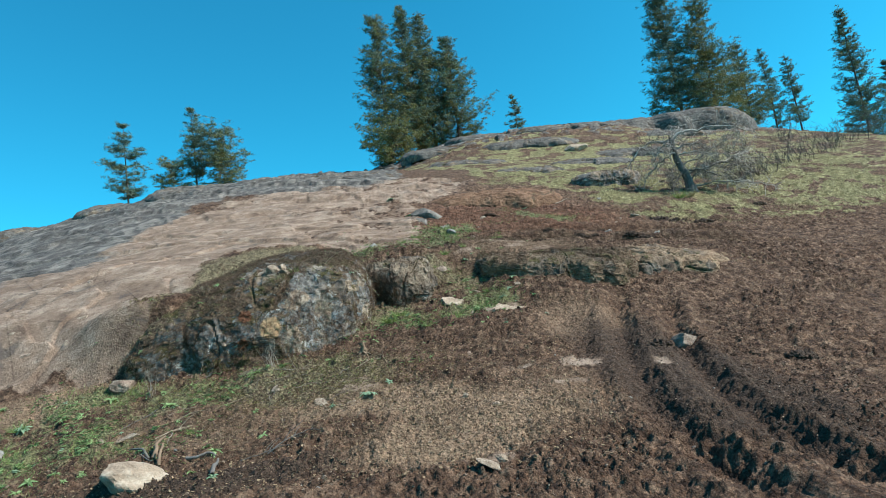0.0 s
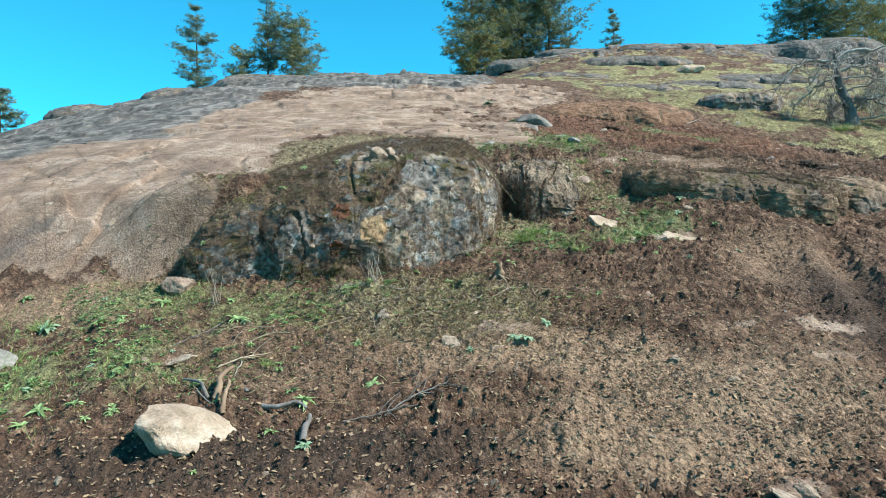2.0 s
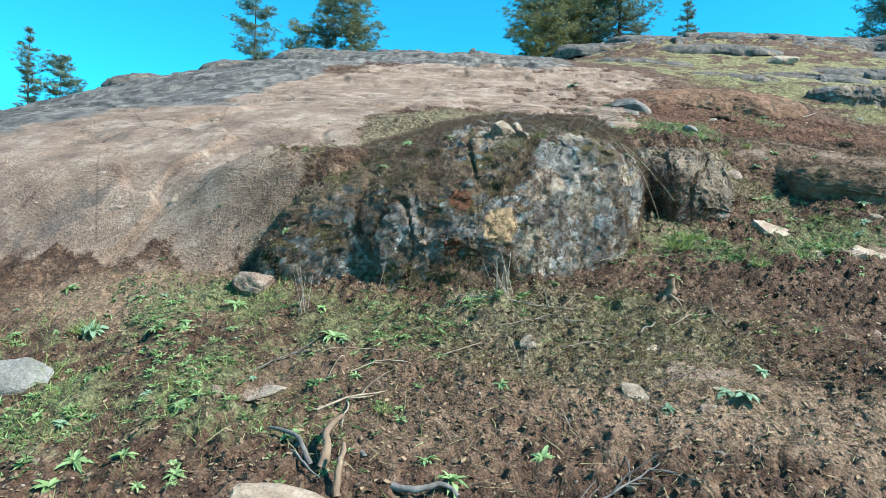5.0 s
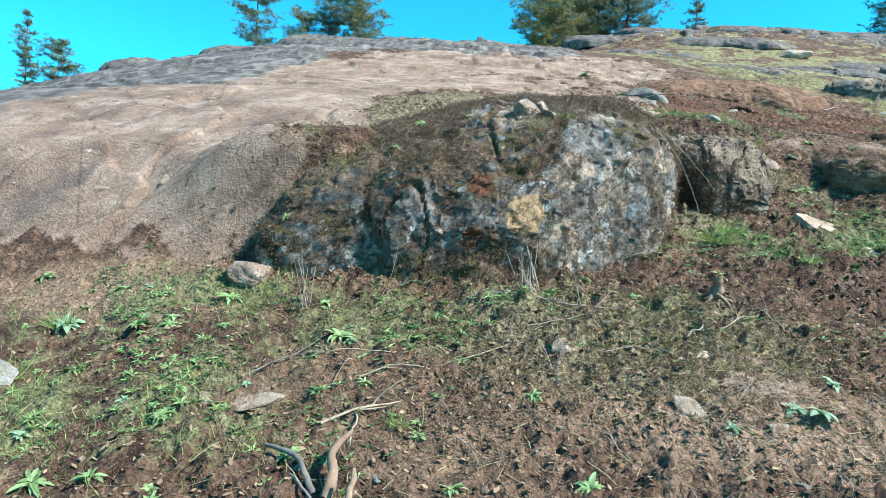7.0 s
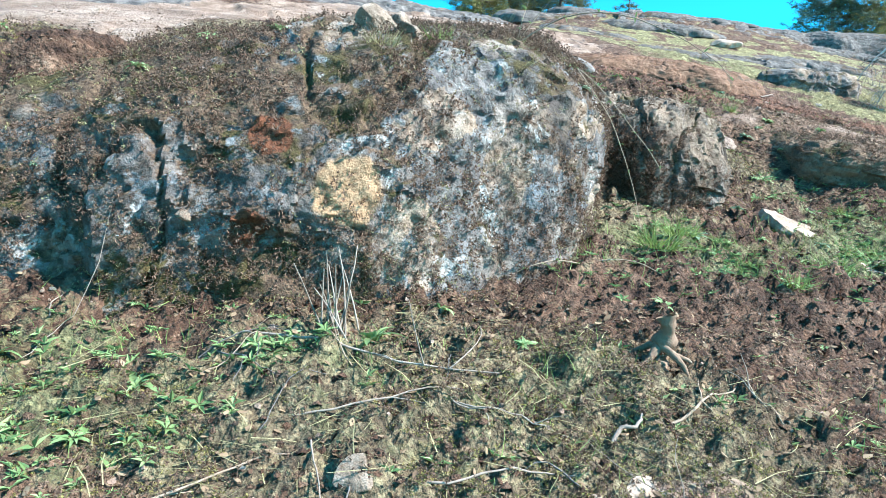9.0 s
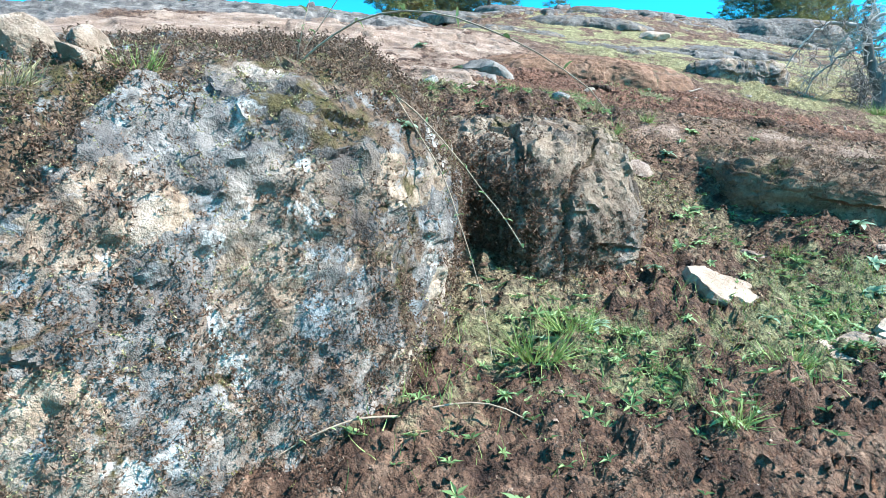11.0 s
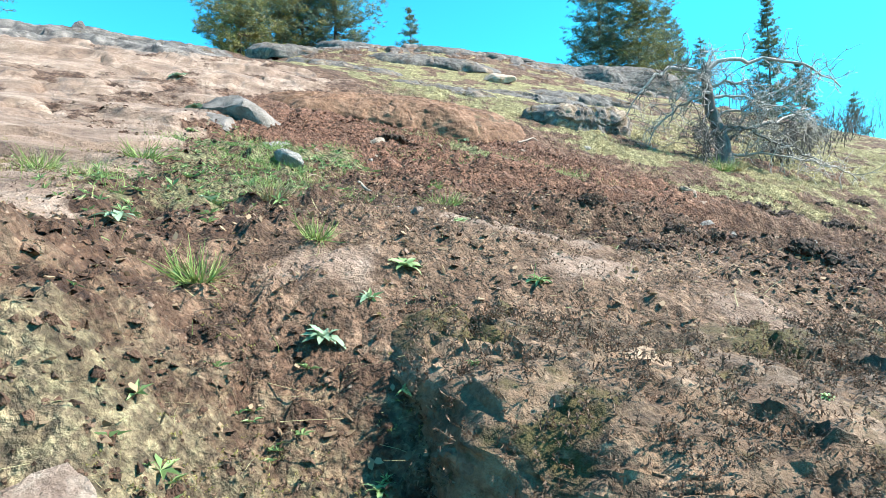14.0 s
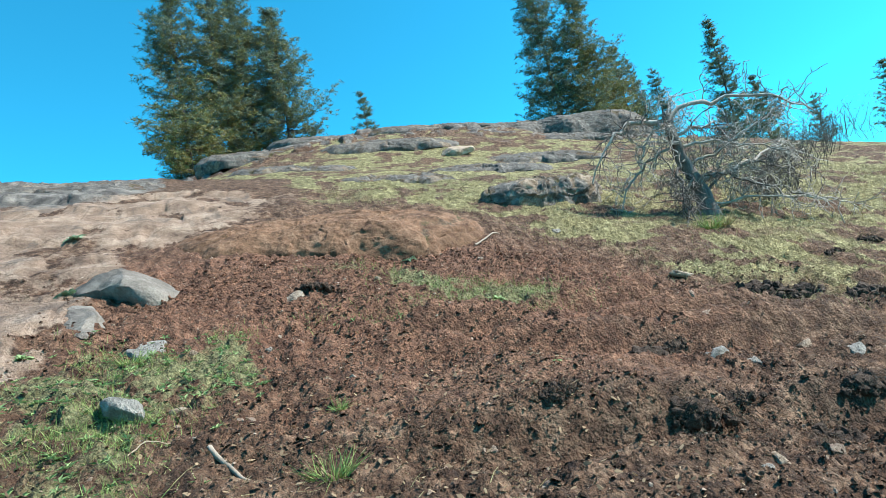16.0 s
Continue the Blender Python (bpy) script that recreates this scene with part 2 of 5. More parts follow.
def make_ground():
    n = Nodes("hillside_ground")
    mid, small, fine, grit = n.noise(0.9, 6, 0.62), n.noise(5.5, 7, 0.68), n.noise(26, 5, 0.7), n.noise(90, 3, 0.7)
    # lowest stop near black: crevice shade put into the soil colour
    soil = n.ramp(small, [(0.32, (0.024, 0.012, 0.008)), (0.5, (0.098, 0.055, 0.034)), (0.70, (0.25, 0.160, 0.105))])
    dry = n.ramp(fine, [(0.3, (0.13, 0.078, 0.048)), (0.7, (0.32, 0.215, 0.14))])
    soil = n.mix(n.mask(n.attr("dry"), mid, 0.3, 0.25), soil, dry)
    red = n.ramp(small, [(0.32, (0.060, 0.027, 0.017)), (0.68, (0.23, 0.118, 0.073))])
    soil = n.mix(n.mask(n.attr("red"), mid, 0.3, 0.25), soil, red)
    # dark soil: wet mud, and the shade painted on the rut banks
    wet_shaded = n.ramp(fine, [(0.3, (0.026, 0.016, 0.011)), (0.75, (0.105, 0.066, 0.045))])
    soil = n.mix(n.mask(n.attr("wet_shaded"), small, 0.35, 0.2), soil, wet_shaded)
    pale = n.ramp(n.voronoi(34), [(0.10, 1.0), (0.2, 0.0)])
    soil = n.mix(n.math("MULTIPLY", pale, n.ramp(mid, [(0.4, 0.0), (0.6, 0.6)])), soil, (0.34, 0.25, 0.18))
    litter = n.ramp(fine, [(0.3, (0.050, 0.037, 0.025)), (0.5, (0.150, 0.115, 0.068)), (0.7, (0.34, 0.285, 0.16))])
    col = n.mix(n.mask(n.attr("moss"), small, 0.4, 0.12), soil, litter)
    grass = n.ramp(fine, [(0.25, (0.050, 0.048, 0.024)), (0.5, (0.135, 0.130, 0.062)), (0.75, (0.28, 0.255, 0.13))])
    col = n.mix(n.mask(n.math("MULTIPLY", n.attr("grass"), 0.8), small, 0.7, 0.10), col, grass)
    straw = n.ramp(small, [(0.28, (0.055, 0.047, 0.020)), (0.5, (0.18, 0.155, 0.072)), (0.72, (0.42, 0.375, 0.19))])
    straw = n.mix(0.7, straw, n.ramp(fine, [(0.3, 0.25), (0.7, 0.78)]), "OVERLAY")
    col = n.mix(n.mask(n.math("MULTIPLY", n.attr("straw"), 0.85), mid, 0.6, 0.10), col, straw)
    for size, low, high in ((19.0, 0.30, 0.70), (46.0, 0.24, 0.76)):
        crumb = n.tree.nodes.new("ShaderNodeTexVoronoi")
        crumb.inputs["Scale"].default_value = size
        n.link(n.mix(0.02, n.co, n.tint_noise(30.0)), crumb.inputs["Vector"])
        tone = n.tree.nodes.new("ShaderNodeSeparateColor")
        n.link(crumb.outputs["Color"], tone.inputs[0])
        col = n.mix(0.6, col, n.ramp(tone.outputs[0], [(0.0, low), (1.0, high)]), "OVERLAY")
    slab = n.ramp(n.noise(1.4, 9, 0.72, (1.0, 1.2, 1.2), 0.2), [(0.30, (0.11, 0.070, 0.050)), (0.5, (0.26, 0.176, 0.126)), (0.70, (0.45, 0.34, 0.26))])
    slab = n.mix(0.45, slab, n.ramp(fine, [(0.3, 0.25), (0.7, 0.75)]), "OVERLAY")
    streak = n.ramp(n.noise(0.8, 7, 0.72, (1.6, 0.8, 1.0), 1.2), [(0.56, 0.0), (0.64, 0.7)])
    slab = n.mix(streak, slab, (0.12, 0.095, 0.080))
    crack = n.ramp(n.voronoi(0.55, "DISTANCE_TO_EDGE"), [(0.0, 0.45), (0.012, 1.0)])
    slab = n.mix(0.6, slab, crack, "MULTIPLY")
    col = n.mix(n.mask(n.attr("slab"), small, 0.42, 0.07), col, slab)
    grey = n.ramp(n.noise(2.2, 7, 0.66, (1, 0.5, 1.4), 0.6), [(0.30, (0.028, 0.026, 0.025)), (0.5, (0.115, 0.102, 0.092)), (0.70, (0.29, 0.255, 0.22))])
    grey = n.mix(0.5, grey, n.ramp(fine, [(0.3, 0.35), (0.7, 0.72)]), "OVERLAY")
    col = n.mix(n.mask(n.attr("grey"), small, 0.3, 0.1), col, grey)
    loose = n.math("SUBTRACT", 1.0, n.math("MINIMUM", 1.0, n.math("ADD", n.attr("slab"), n.attr("grey"))))
    crumb = n.math("MULTIPLY", loose, n.math("SUBTRACT", 1.4, n.math("ADD", n.voronoi(19), n.math("MULTIPLY", n.voronoi(46), 0.6))))
    h = n.math("ADD", n.math("MULTIPLY", n.math("ADD", small, n.math("MULTIPLY", crumb, 0.55)), 0.45), n.math("ADD", n.math("MULTIPLY", fine, 0.42), n.math("MULTIPLY", grit, 0.10)))
    return n.done(col, 0.95, h, 0.11, 1.0)


def make_rock(name, tan, moss=True, shade=1.0, cast=(1.0, 1.0, 1.0), crust=0.0):
    n = Nodes(name)
    col, mid, fine = rock_colour(n, tan, shade, cast)
    small = n.noise(9, 6, 0.68)
    if crust:
        # dark weathering streaks, then pale and blue-grey lichen crusts
        dark = n.ramp(n.noise(2.4, 8, 0.7, (1.6, 1.6, 0.5), 0.5), [(0.52, 0.0), (0.62, 0.6)])
        col = n.mix(dark, col, (0.055, 0.050, 0.050))
        blue = n.ramp(n.noise(5.5, 9, 0.75, distort=0.4), [(0.55, 0.0), (0.62, 0.65)])
        col = n.mix(blue, col, n.ramp(fine, [(0.3, (0.13, 0.155, 0.17)), (0.7, (0.30, 0.34, 0.35))]))
        white = n.ramp(n.noise(4.1, 9, 0.72, (1.0, 1.0, 0.8), 0.8), [(0.595, 0.0), (0.63, 0.8)])
        col = n.mix(white, col, n.ramp(fine, [(0.3, (0.24, 0.235, 0.21)), (0.7, (0.58, 0.57, 0.53))]))
    if moss:
        heath = n.ramp(n.noise(30, 5, 0.75), [(0.28, (0.020, 0.016, 0.011)), (0.5, (0.085, 0.056, 0.036)), (0.72, (0.21, 0.145, 0.088))])
        olive = n.ramp(n.noise(34, 4, 0.7), [(0.3, (0.026, 0.021, 0.008)), (0.7, (0.095, 0.075, 0.027))])
        heath = n.mix(n.ramp(n.noise(2.6, 4, 0.6), [(0.5, 0.0), (0.58, 1.0)]), heath, olive)
        col = n.mix(n.mask(n.attr("moss"), small, 0.55, 0.08), col, heath)
        pale = n.ramp(fine, [(0.3, (0.14, 0.145, 0.14)), (0.7, (0.38, 0.385, 0.37))])
        col = n.mix(n.mask(n.attr("lichen"), small, 0.95, 0.10), col, pale)
        rust = n.ramp(fine, [(0.3, (0.07, 0.026, 0.014)), (0.7, (0.18, 0.072, 0.034))])
        col = n.mix(n.mask(n.attr("rust"), small, 0.4, 0.08), col, rust)
        ochre = n.ramp(fine, [(0.3, (0.28, 0.17, 0.09)), (0.7, (0.44, 0.29, 0.165))])
        col = n.mix(n.mask(n.attr("ochre"), small, 0.3, 0.08), col, ochre)
    h = n.math("ADD", n.math("MULTIPLY", small, 0.5), n.math("ADD", n.math("MULTIPLY", mid, 0.3), n.math("MULTIPLY", fine, 0.16)))
    return n.done(col, 0.9, h, 0.07, 1.0)


def make_stone(name, stops):
    n = Nodes(name)
    col = n.ramp(n.noise(2.5, 7, 0.68, distort=0.3), stops)
    col = n.mix(0.5, col, n.ramp(n.noise(24, 4, 0.7), [(0.3, 0.35), (0.7, 0.7)]), "OVERLAY")
    col = n.mix(0.35, col, n.ramp(n.random(), [(0.0, 0.3), (1.0, 0.7)]), "OVERLAY")
    return n.done(col, 0.85, n.noise(14, 6, 0.7), 0.05, 0.8)


def make_leaf(name, low, high, island=True, rough=0.55):
    n = Nodes(name)
    fac = n.math("ADD", n.math("MULTIPLY", n.random(island), 0.6), n.math("MULTIPLY", n.noise(12, 4), 0.4))
    col = n.ramp(fac, [(0.15, low), (0.85, high)])
    n.bsdf.inputs["Transmission Weight"].default_value = 0.0
    n.done(col, rough)
    t = n.tree.nodes.new("ShaderNodeBsdfTranslucent")
    n.link(col, t.inputs[0])
    m = n.tree.nodes.new("ShaderNodeMixShader")
    m.inputs[0].default_value = 0.25
    out = n.tree.nodes["Material Output"]
    n.link(n.bsdf.outputs[0], m.inputs[1])
    n.link(t.outputs[0], m.inputs[2])
    n.link(m.outputs[0], out.inputs[0])
    return n.mat


def make_wood(name, stops, scale=9.0):
    n = Nodes(name)
    col = n.ramp(n.noise(scale, 6, 0.7, (1, 1, 0.25)), stops)
    col = n.mix(0.3, col, n.ramp(n.random(True), [(0, 0.3), (1, 0.7)]), "OVERLAY")
    return n.done(col, 0.85, n.noise(40, 4, 0.7), 0.01, 0.6)


M_GROUND = make_ground()
M_MOSSY = make_rock("mossy_granite", 0.38, shade=0.72, crust=1.0)
M_TAN = make_rock("tan_granite", 0.60, shade=0.50)
M_LEDGE = make_rock("dirty_brown_granite", 0.56, shade=0.52, cast=(1.0, 0.88, 0.78))
M_BROWN = make_rock("soil_stained_granite", 0.80, shade=0.42, cast=(1.0, 0.74, 0.62))
M_GREY = make_rock("grey_granite", 0.46, shade=0.62)
M_CREST = make_rock("dark_weathered_granite", 0.34, shade=0.52)
M_PALE_STONE = make_stone("pale_stone", [(0.28, (0.17, 0.115, 0.075)), (0.5, (0.34, 0.255, 0.185)), (0.72, (0.53, 0.44, 0.345))])
M_BROWN_STONE = make_stone("brown_stone", [(0.25, (0.14, 0.09, 0.065)), (0.5, (0.28, 0.20, 0.15)), (0.75, (0.46, 0.37, 0.29))])
M_GREY_STONE = make_stone("grey_stone", [(0.25, (0.10, 0.092, 0.084)), (0.5, (0.24, 0.22, 0.195)), (0.75, (0.42, 0.385, 0.34))])
M_SPLIT = make_stone("dark_split_granite", [(0.25, (0.055, 0.048, 0.044)), (0.5, (0.165, 0.142, 0.122)), (0.75, (0.32, 0.28, 0.24))])
# damp sod, taken near black to carry the shadow under the torn banks
M_SOD = make_stone("wet_shaded_sod", [(0.25, (0.020, 0.013, 0.010)), (0.5, (0.055, 0.034, 0.024)), (0.75, (0.12, 0.075, 0.052))])
M_CRUMB = make_stone("gravel", [(0.3, (0.15, 0.10, 0.07)), (0.5, (0.27, 0.19, 0.14)), (0.7, (0.45, 0.35, 0.27))])
M_ROSETTE = make_leaf("rosette_leaf", (0.12, 0.20, 0.07), (0.30, 0.41, 0.18), island=False)
M_ROSETTE_GREY = make_leaf("grey_green_leaf", (0.13, 0.22, 0.13), (0.28, 0.38, 0.24), island=False)
M_GRASS = make_leaf("grass_blade", (0.09, 0.15, 0.035), (0.32, 0.40, 0.13))
M_WEED = make_leaf("weed_leaf", (0.09, 0.15, 0.05), (0.30, 0.42, 0.17))
M_LITTER = make_leaf("dry_leaf", (0.10, 0.066, 0.040), (0.38, 0.27, 0.165), rough=0.8)
M_STRAW = make_leaf("dry_grass", (0.13, 0.115, 0.05), (0.42, 0.38, 0.20), rough=0.7)
M_HEATH = make_leaf("heath_twig", (0.040, 0.025, 0.018), (0.235, 0.155, 0.105), rough=0.8)
M_MOSS = make_leaf("olive_moss", (0.075, 0.066, 0.020), (0.34, 0.30, 0.10), rough=0.8)
# the crowns' shaded blue-green and sunlit olive, put into two needle colours
M_NEEDLE = make_leaf("pine_needles", (0.050, 0.088, 0.075), (0.21, 0.26, 0.165), rough=0.6)
M_NEEDLE_WARM = make_leaf("sunlit_tone_needles", (0.09, 0.10, 0.035), (0.28, 0.26, 0.09), rough=0.6)
M_BARK = make_wood("pine_bark", [(0.3, (0.05, 0.038, 0.03)), (0.7, (0.17, 0.13, 0.105))])
M_DEAD = make_wood("weathered_dead_wood", [(0.3, (0.05, 0.043, 0.038)), (0.6, (0.18, 0.16, 0.145)), (0.8, (0.36, 0.335, 0.31))])
M_BLEACHED = make_wood("bleached_wood", [(0.25, (0.14, 0.105, 0.080)), (0.6, (0.30, 0.25, 0.20)), (0.8, (0.50, 0.44, 0.37))])
M_SILVER = make_wood("silvered_dead_wood", [(0.25, (0.20, 0.17, 0.145)), (0.6, (0.42, 0.38, 0.335)), (0.8, (0.60, 0.56, 0.50))])
M_STICK = make_wood("dry_stick", [(0.25, (0.16, 0.11, 0.075)), (0.6, (0.36, 0.28, 0.20)), (0.8, (0.55, 0.47, 0.37))])
M_STUB = make_wood("brown_broken_wood", [(0.25, (0.09, 0.055, 0.035)), (0.6, (0.22, 0.15, 0.10)), (0.8, (0.42, 0.32, 0.23))])


# ---------------------------------------------------------------- the lie of the land
def curve(y, knots):
    """A smooth line through a few knots."""
    ky, kz = np.array([k[0] for k in knots], float), np.array([k[1] for k in knots], float)
    m = np.gradient(kz, ky)
    y = np.clip(np.asarray(y, float), ky[0], ky[-1])
    i = np.clip(np.searchsorted(ky, y) - 1, 0, len(ky) - 2)
    h = ky[i + 1] - ky[i]
    t = (y - ky[i]) / h
    return ((2 * t**3 - 3 * t**2 + 1) * kz[i] + (t**3 - 2 * t**2 + t) * h * m[i] + (-2 * t**3 + 3 * t**2) * kz[i + 1] + (t**3 - t**2) * h * m[i + 1])


CENTRE = [(-60, -1.5), (-10, 0.1), (0, 0.30), (4, 0.42), (6, 0.62), (8, 1.14), (10, 1.90), (11.2, 2.38), (12.2, 2.85), (13, 3.35), (14, 4.02), (17, 5.02), (21, 6.45), (27, 9.15), (36, 12.9), (48, 18.2), (56, 20.2), (90, 18.0), (400, 5.0)]
CROSS = [(0, 0.0), (6, -0.02), (9, -0.065), (12, -0.10), (16, -0.11), (22, -0.106), (32, -0.09), (48, -0.12), (80, -0.1)]
CROWN = [(0, 0.0), (6, -0.003), (9, -0.007), (12, -0.007), (16, -0.007), (22, -0.004), (32, -0.003), (48, -0.001), (80, 0.0)]


def land(x, y):
    """The smooth hill: centre line, cross fall and crown, and the banks of bedrock under the soil."""
    x, y = np.asarray(x, float), np.asarray(y, float)
    xs = 16 * np.tanh(x / 16)
    z = curve(y, CENTRE) + xs * curve(y, CROSS) + xs * xs * curve(y, CROWN)
    # the bank to the left of the mossy outcrop, and the outcrop's own core
    w = 0.5 + 0.9 * sstep(-5.7, -7.2, x)
    front = 10.22 - 0.12 * sstep(-5.6, -7.2, x) + 0.9 * sstep(-4.7, -4.0, x) + 0.5 * sstep(-2.9, -1.7, x)
    bank = sstep(front, front + w, y) * (1 - sstep(12.0, 16.5, y)) * sstep(-2.2, -2.7, x) * (1 - sstep(-11, -16, x))
    z = z + bank * (0.74 + 0.40 * hump(x, y, -5.1, 10.85, 0.95, 0.55, 0, 4))
    z = z - 0.20 * hump(x, y, 0.75, 13.4, 0.42, 0.8, 20, 4)
    z = z + 0.36 * hump(x, y, -0.8, 13.6, 1.1, 0.75, 0, 4) + 0.10 * hump(x, y, 2.9, 14.7, 1.9, 0.8, 0, 4) + 0.16 * hump(x, y, 2.3, 12.55, 1.3, 0.5, -8, 4)
    # the far left flank falls away
    z = z - 4.2 * sstep(-11, -40, x) * sstep(6, 28, y) - 2.5 * sstep(4.5, -5.0, x) * sstep(31, 45, y)
    # the rise on the right, and the fall past it
    z = z + 0.95 * sstep(1, 12, x) * sstep(26, 14, x) * sstep(34, 46, y) - 0.5 * sstep(15, 20, x) * sstep(38, 46, y) - 4.0 * sstep(24, 44, x) * sstep(20, 46, y)
    return z


def zones(x, y):
    """How far each kind of surface covers the ground, 0 to 1."""
    n1 = fbm(x * 0.5, y * 0.5, 0, 4, 11)
    n2 = fbm(x * 1.7, y * 1.7, 0, 4, 12)
    left = sstep(-4.3, -5.5, x + 0.6 * n2)
    slab = np.maximum(sstep(9.9, 10.7, y + 0.45 * n2) * left * (1 - sstep(23, 26, y + 2 * n1)),
                      sstep(0.1, -0.7, x + 0.25 * n2) * sstep(14.6, 15.6, y + 0.35 * n2 + 0.25 * np.clip(x + 4, 0, 9)) * (1 - sstep(22.5, 24, y + 1.2 * n1)))
    slab = np.maximum(slab, hump(x + 1.5 * n1, y + 1.5 * n2, -3.0, 26, 6.0, 3.2, 8, 4) * 0.95)
    for ex, ey, ea, eb, et in ((1.95, 9.4, 0.5, 0.3, 0), (1.75, 8.75, 0.5, 0.13, 25), (1.0, 9.3, 0.3, 0.13, 10), (-1.4, 9.1, 0.45, 0.16, 15), (-1.45, 9.42, 0.35, 0.12, -5), (0.42, 6.8, 0.32, 0.16, 30), (3.2, 9.3, 0.25, 0.3, 0), (1.4, 12.0, 0.42, 0.2, 10), (2.0, 14.45, 0.45, 0.22, 20), (2.75, 14.1, 0.6, 0.25, 0), (1.75, 14.95, 0.55, 0.3, 0), (0.8, 14.35, 0.35, 0.2, 0), (2.15, 14.8, 0.3, 0.12, 0), (6.3, 14.5, 0.5, 0.25, 0), (7.7, 13.5, 0.35, 0.2, 0), (2.9, 17.4, 0.3, 0.12, 0), (-4.42, 8.52, 0.2, 0.12, 20)):
        slab = np.maximum(slab, 0.70 * hump(x + 0.2 * n2, y + 0.2 * n1, ex, ey, ea, eb, et, 2))
    slab = slab * np.clip(1 - 0.55 * sstep(0.05, 0.5, n2) * sstep(-6, -3, x), 0, 1)
    grey = np.maximum(sstep(25, 30, y + 2.5 * n1) * sstep(0.5, -3.5, x + 2 * n1), sstep(-8.5, -11.5, x + 1.5 * n1) * sstep(10, 12, y))
    grey = np.maximum(grey, sstep(38, 46, y + 4 * n1) * sstep(0.0, 0.3, n2 + 0.25))
    straw = sstep(-0.9, 1.1, (x - 7.2) + 0.5 * (y - 21.5) + 1.3 * n1) * sstep(18.0, 19.8, y + 1.2 * n2 - 0.30 * np.clip(x - 8.5, 0, 14))
    straw = np.maximum(straw, sstep(24.5, 27, y + 1.0 * n1) * sstep(1.0, 4.0, x + 1.5 * n1) * 0.95) * (1 - sstep(44, 50, y))
    straw = straw * np.clip(1 - 0.8 * sstep(0.05, 0.3, n2), 0, 1) * np.clip(1 - 0.4 * sstep(0.0, 0.3, fbm(x * 0.28, y * 0.5, 0, 4, 14)), 0.1, 1)
    red = hump(x, y, 3.2, 20.5, 4.2, 3.6, 0, 4) * 0.9 + 0.2 * hump(x, y, 0.5, 24, 3.5, 2.5, 0, 3)
    grass = 0.85 * hump(x, y, -5.6, 8.6, 1.9, 1.5, 0, 3) + 0.7 * hump(x, y, -3.2, 9.7, 2.8, 0.55, 0, 4) + 1.0 * hump(x, y, -0.6, 11.5, 1.2, 0.6, 15, 4)
    grass = grass + 1.0 * hump(x, y, 0.9, 12.1, 0.9, 0.55, 15, 4) + 1.1 * hump(x, y, -0.55, 16.0, 1.4, 1.2, 0, 4) + 1.0 * hump(x, y, 0.15, 17.7, 0.75, 1.4, 0, 4) + 0.9 * hump(x, y, 1.3, 18.5, 0.3, 0.9, 0, 4) + 0.5 * hump(x, y, 1.0, 13.2, 0.9, 1.0, 0, 4) + 0.9 * hump(x, y, 0.45, 18.2, 0.8, 0.9, 0, 4) + 0.8 * hump(x, y, 0.3, 16.8, 0.6, 0.6, 0, 4) + 0.85 * hump(x, y, -1.5, 14.4, 0.9, 0.9, 0, 4)
    grass = grass + 0.9 * hump(x, y, 4.1, 20.6, 1.1, 0.35, -15, 3) + 0.8 * hump(x, y, 3.3, 21.2, 0.6, 0.35, 0, 3) + 0.7 * hump(x, y, 2.6, 21.8, 0.5, 0.3, 0, 3) + 0.6 * hump(x, y, 4.3, 20.0, 2.0, 0.5, 10, 3) + 0.45 * hump(x, y, 7.0, 15.2, 1.2, 2.4, 20, 4) + 0.5 * hump(x, y, -3.0, 24.5, 4, 1.0, 0, 3)
    grass = np.clip(grass, 0, 1) * np.clip(0.75 + 0.6 * n2, 0, 1)
    moss = 0.9 * hump(x, y, -4.95, 11.4, 0.45, 1.3, -28, 4) + 0.75 * hump(x, y, -2.2, 9.6, 1.7, 0.9, 0, 4) + 0.85 * hump(x, y, -3.4, 13.2, 2.0, 1.3, 0, 4) + 0.45 * hump(x, y, 0.6, 13.6, 1.2, 0.6, 0, 4) + 0.9 * hump(x, y, -1.2, 12.0, 0.8, 0.7, 0, 4) + 0.5 * hump(x, y, -0.6, 16.3, 1.2, 0.8, 0, 4) + 0.45 * hump(x, y, 0.3, 12.9, 0.8, 0.7, 0, 4)
    dry = 0.85 * hump(x, y, 0.0, 7.6, 1.5, 0.8, 20, 4) + 0.45 * hump(x, y, -3.2, 8.6, 2.2, 0.9, 0, 4) + 0.7 * hump(x, y, -1.0, 8.7, 1.3, 0.5, 0, 4) + 0.7 * hump(x, y, -6.2, 9.7, 1.6, 0.6, 0, 4)
    dry = dry + 0.5 * hump(x, y, 2.0, 14.5, 2.2, 1.0, 0, 3) + 0.6 * hump(x, y, 2.6, 11.2, 1.2, 1.2, 0, 3) + 0.4 * hump(x, y, 1.3, 8.4, 1.7, 1.1, 0, 3) + 0.5 * hump(x, y, 3.6, 17.9, 1.6, 0.5, 10, 3)
    # two humps of wet mud, then three that paint shade on the bank faces
    wet_shaded = 0.9 * hump(x, y, 3.4, 8.6, 1.3, 3.2, 12, 4) + 0.8 * hump(x, y, -3.2, 7.0, 2.2, 0.45, 5, 4) + (0.5 * hump(x, y, 6.0, 17.0, 3.5, 0.3, 2, 4) + 0.5 * hump(x, y, 5.2, 18.6, 1.2, 0.3, 0, 4) + 0.5 * hump(x, y, 7.8, 19.4, 2.2, 0.5, 0, 4)) * sstep(-0.3, 0.3, n2)
    rockfree = (1 - slab) * (1 - grey)
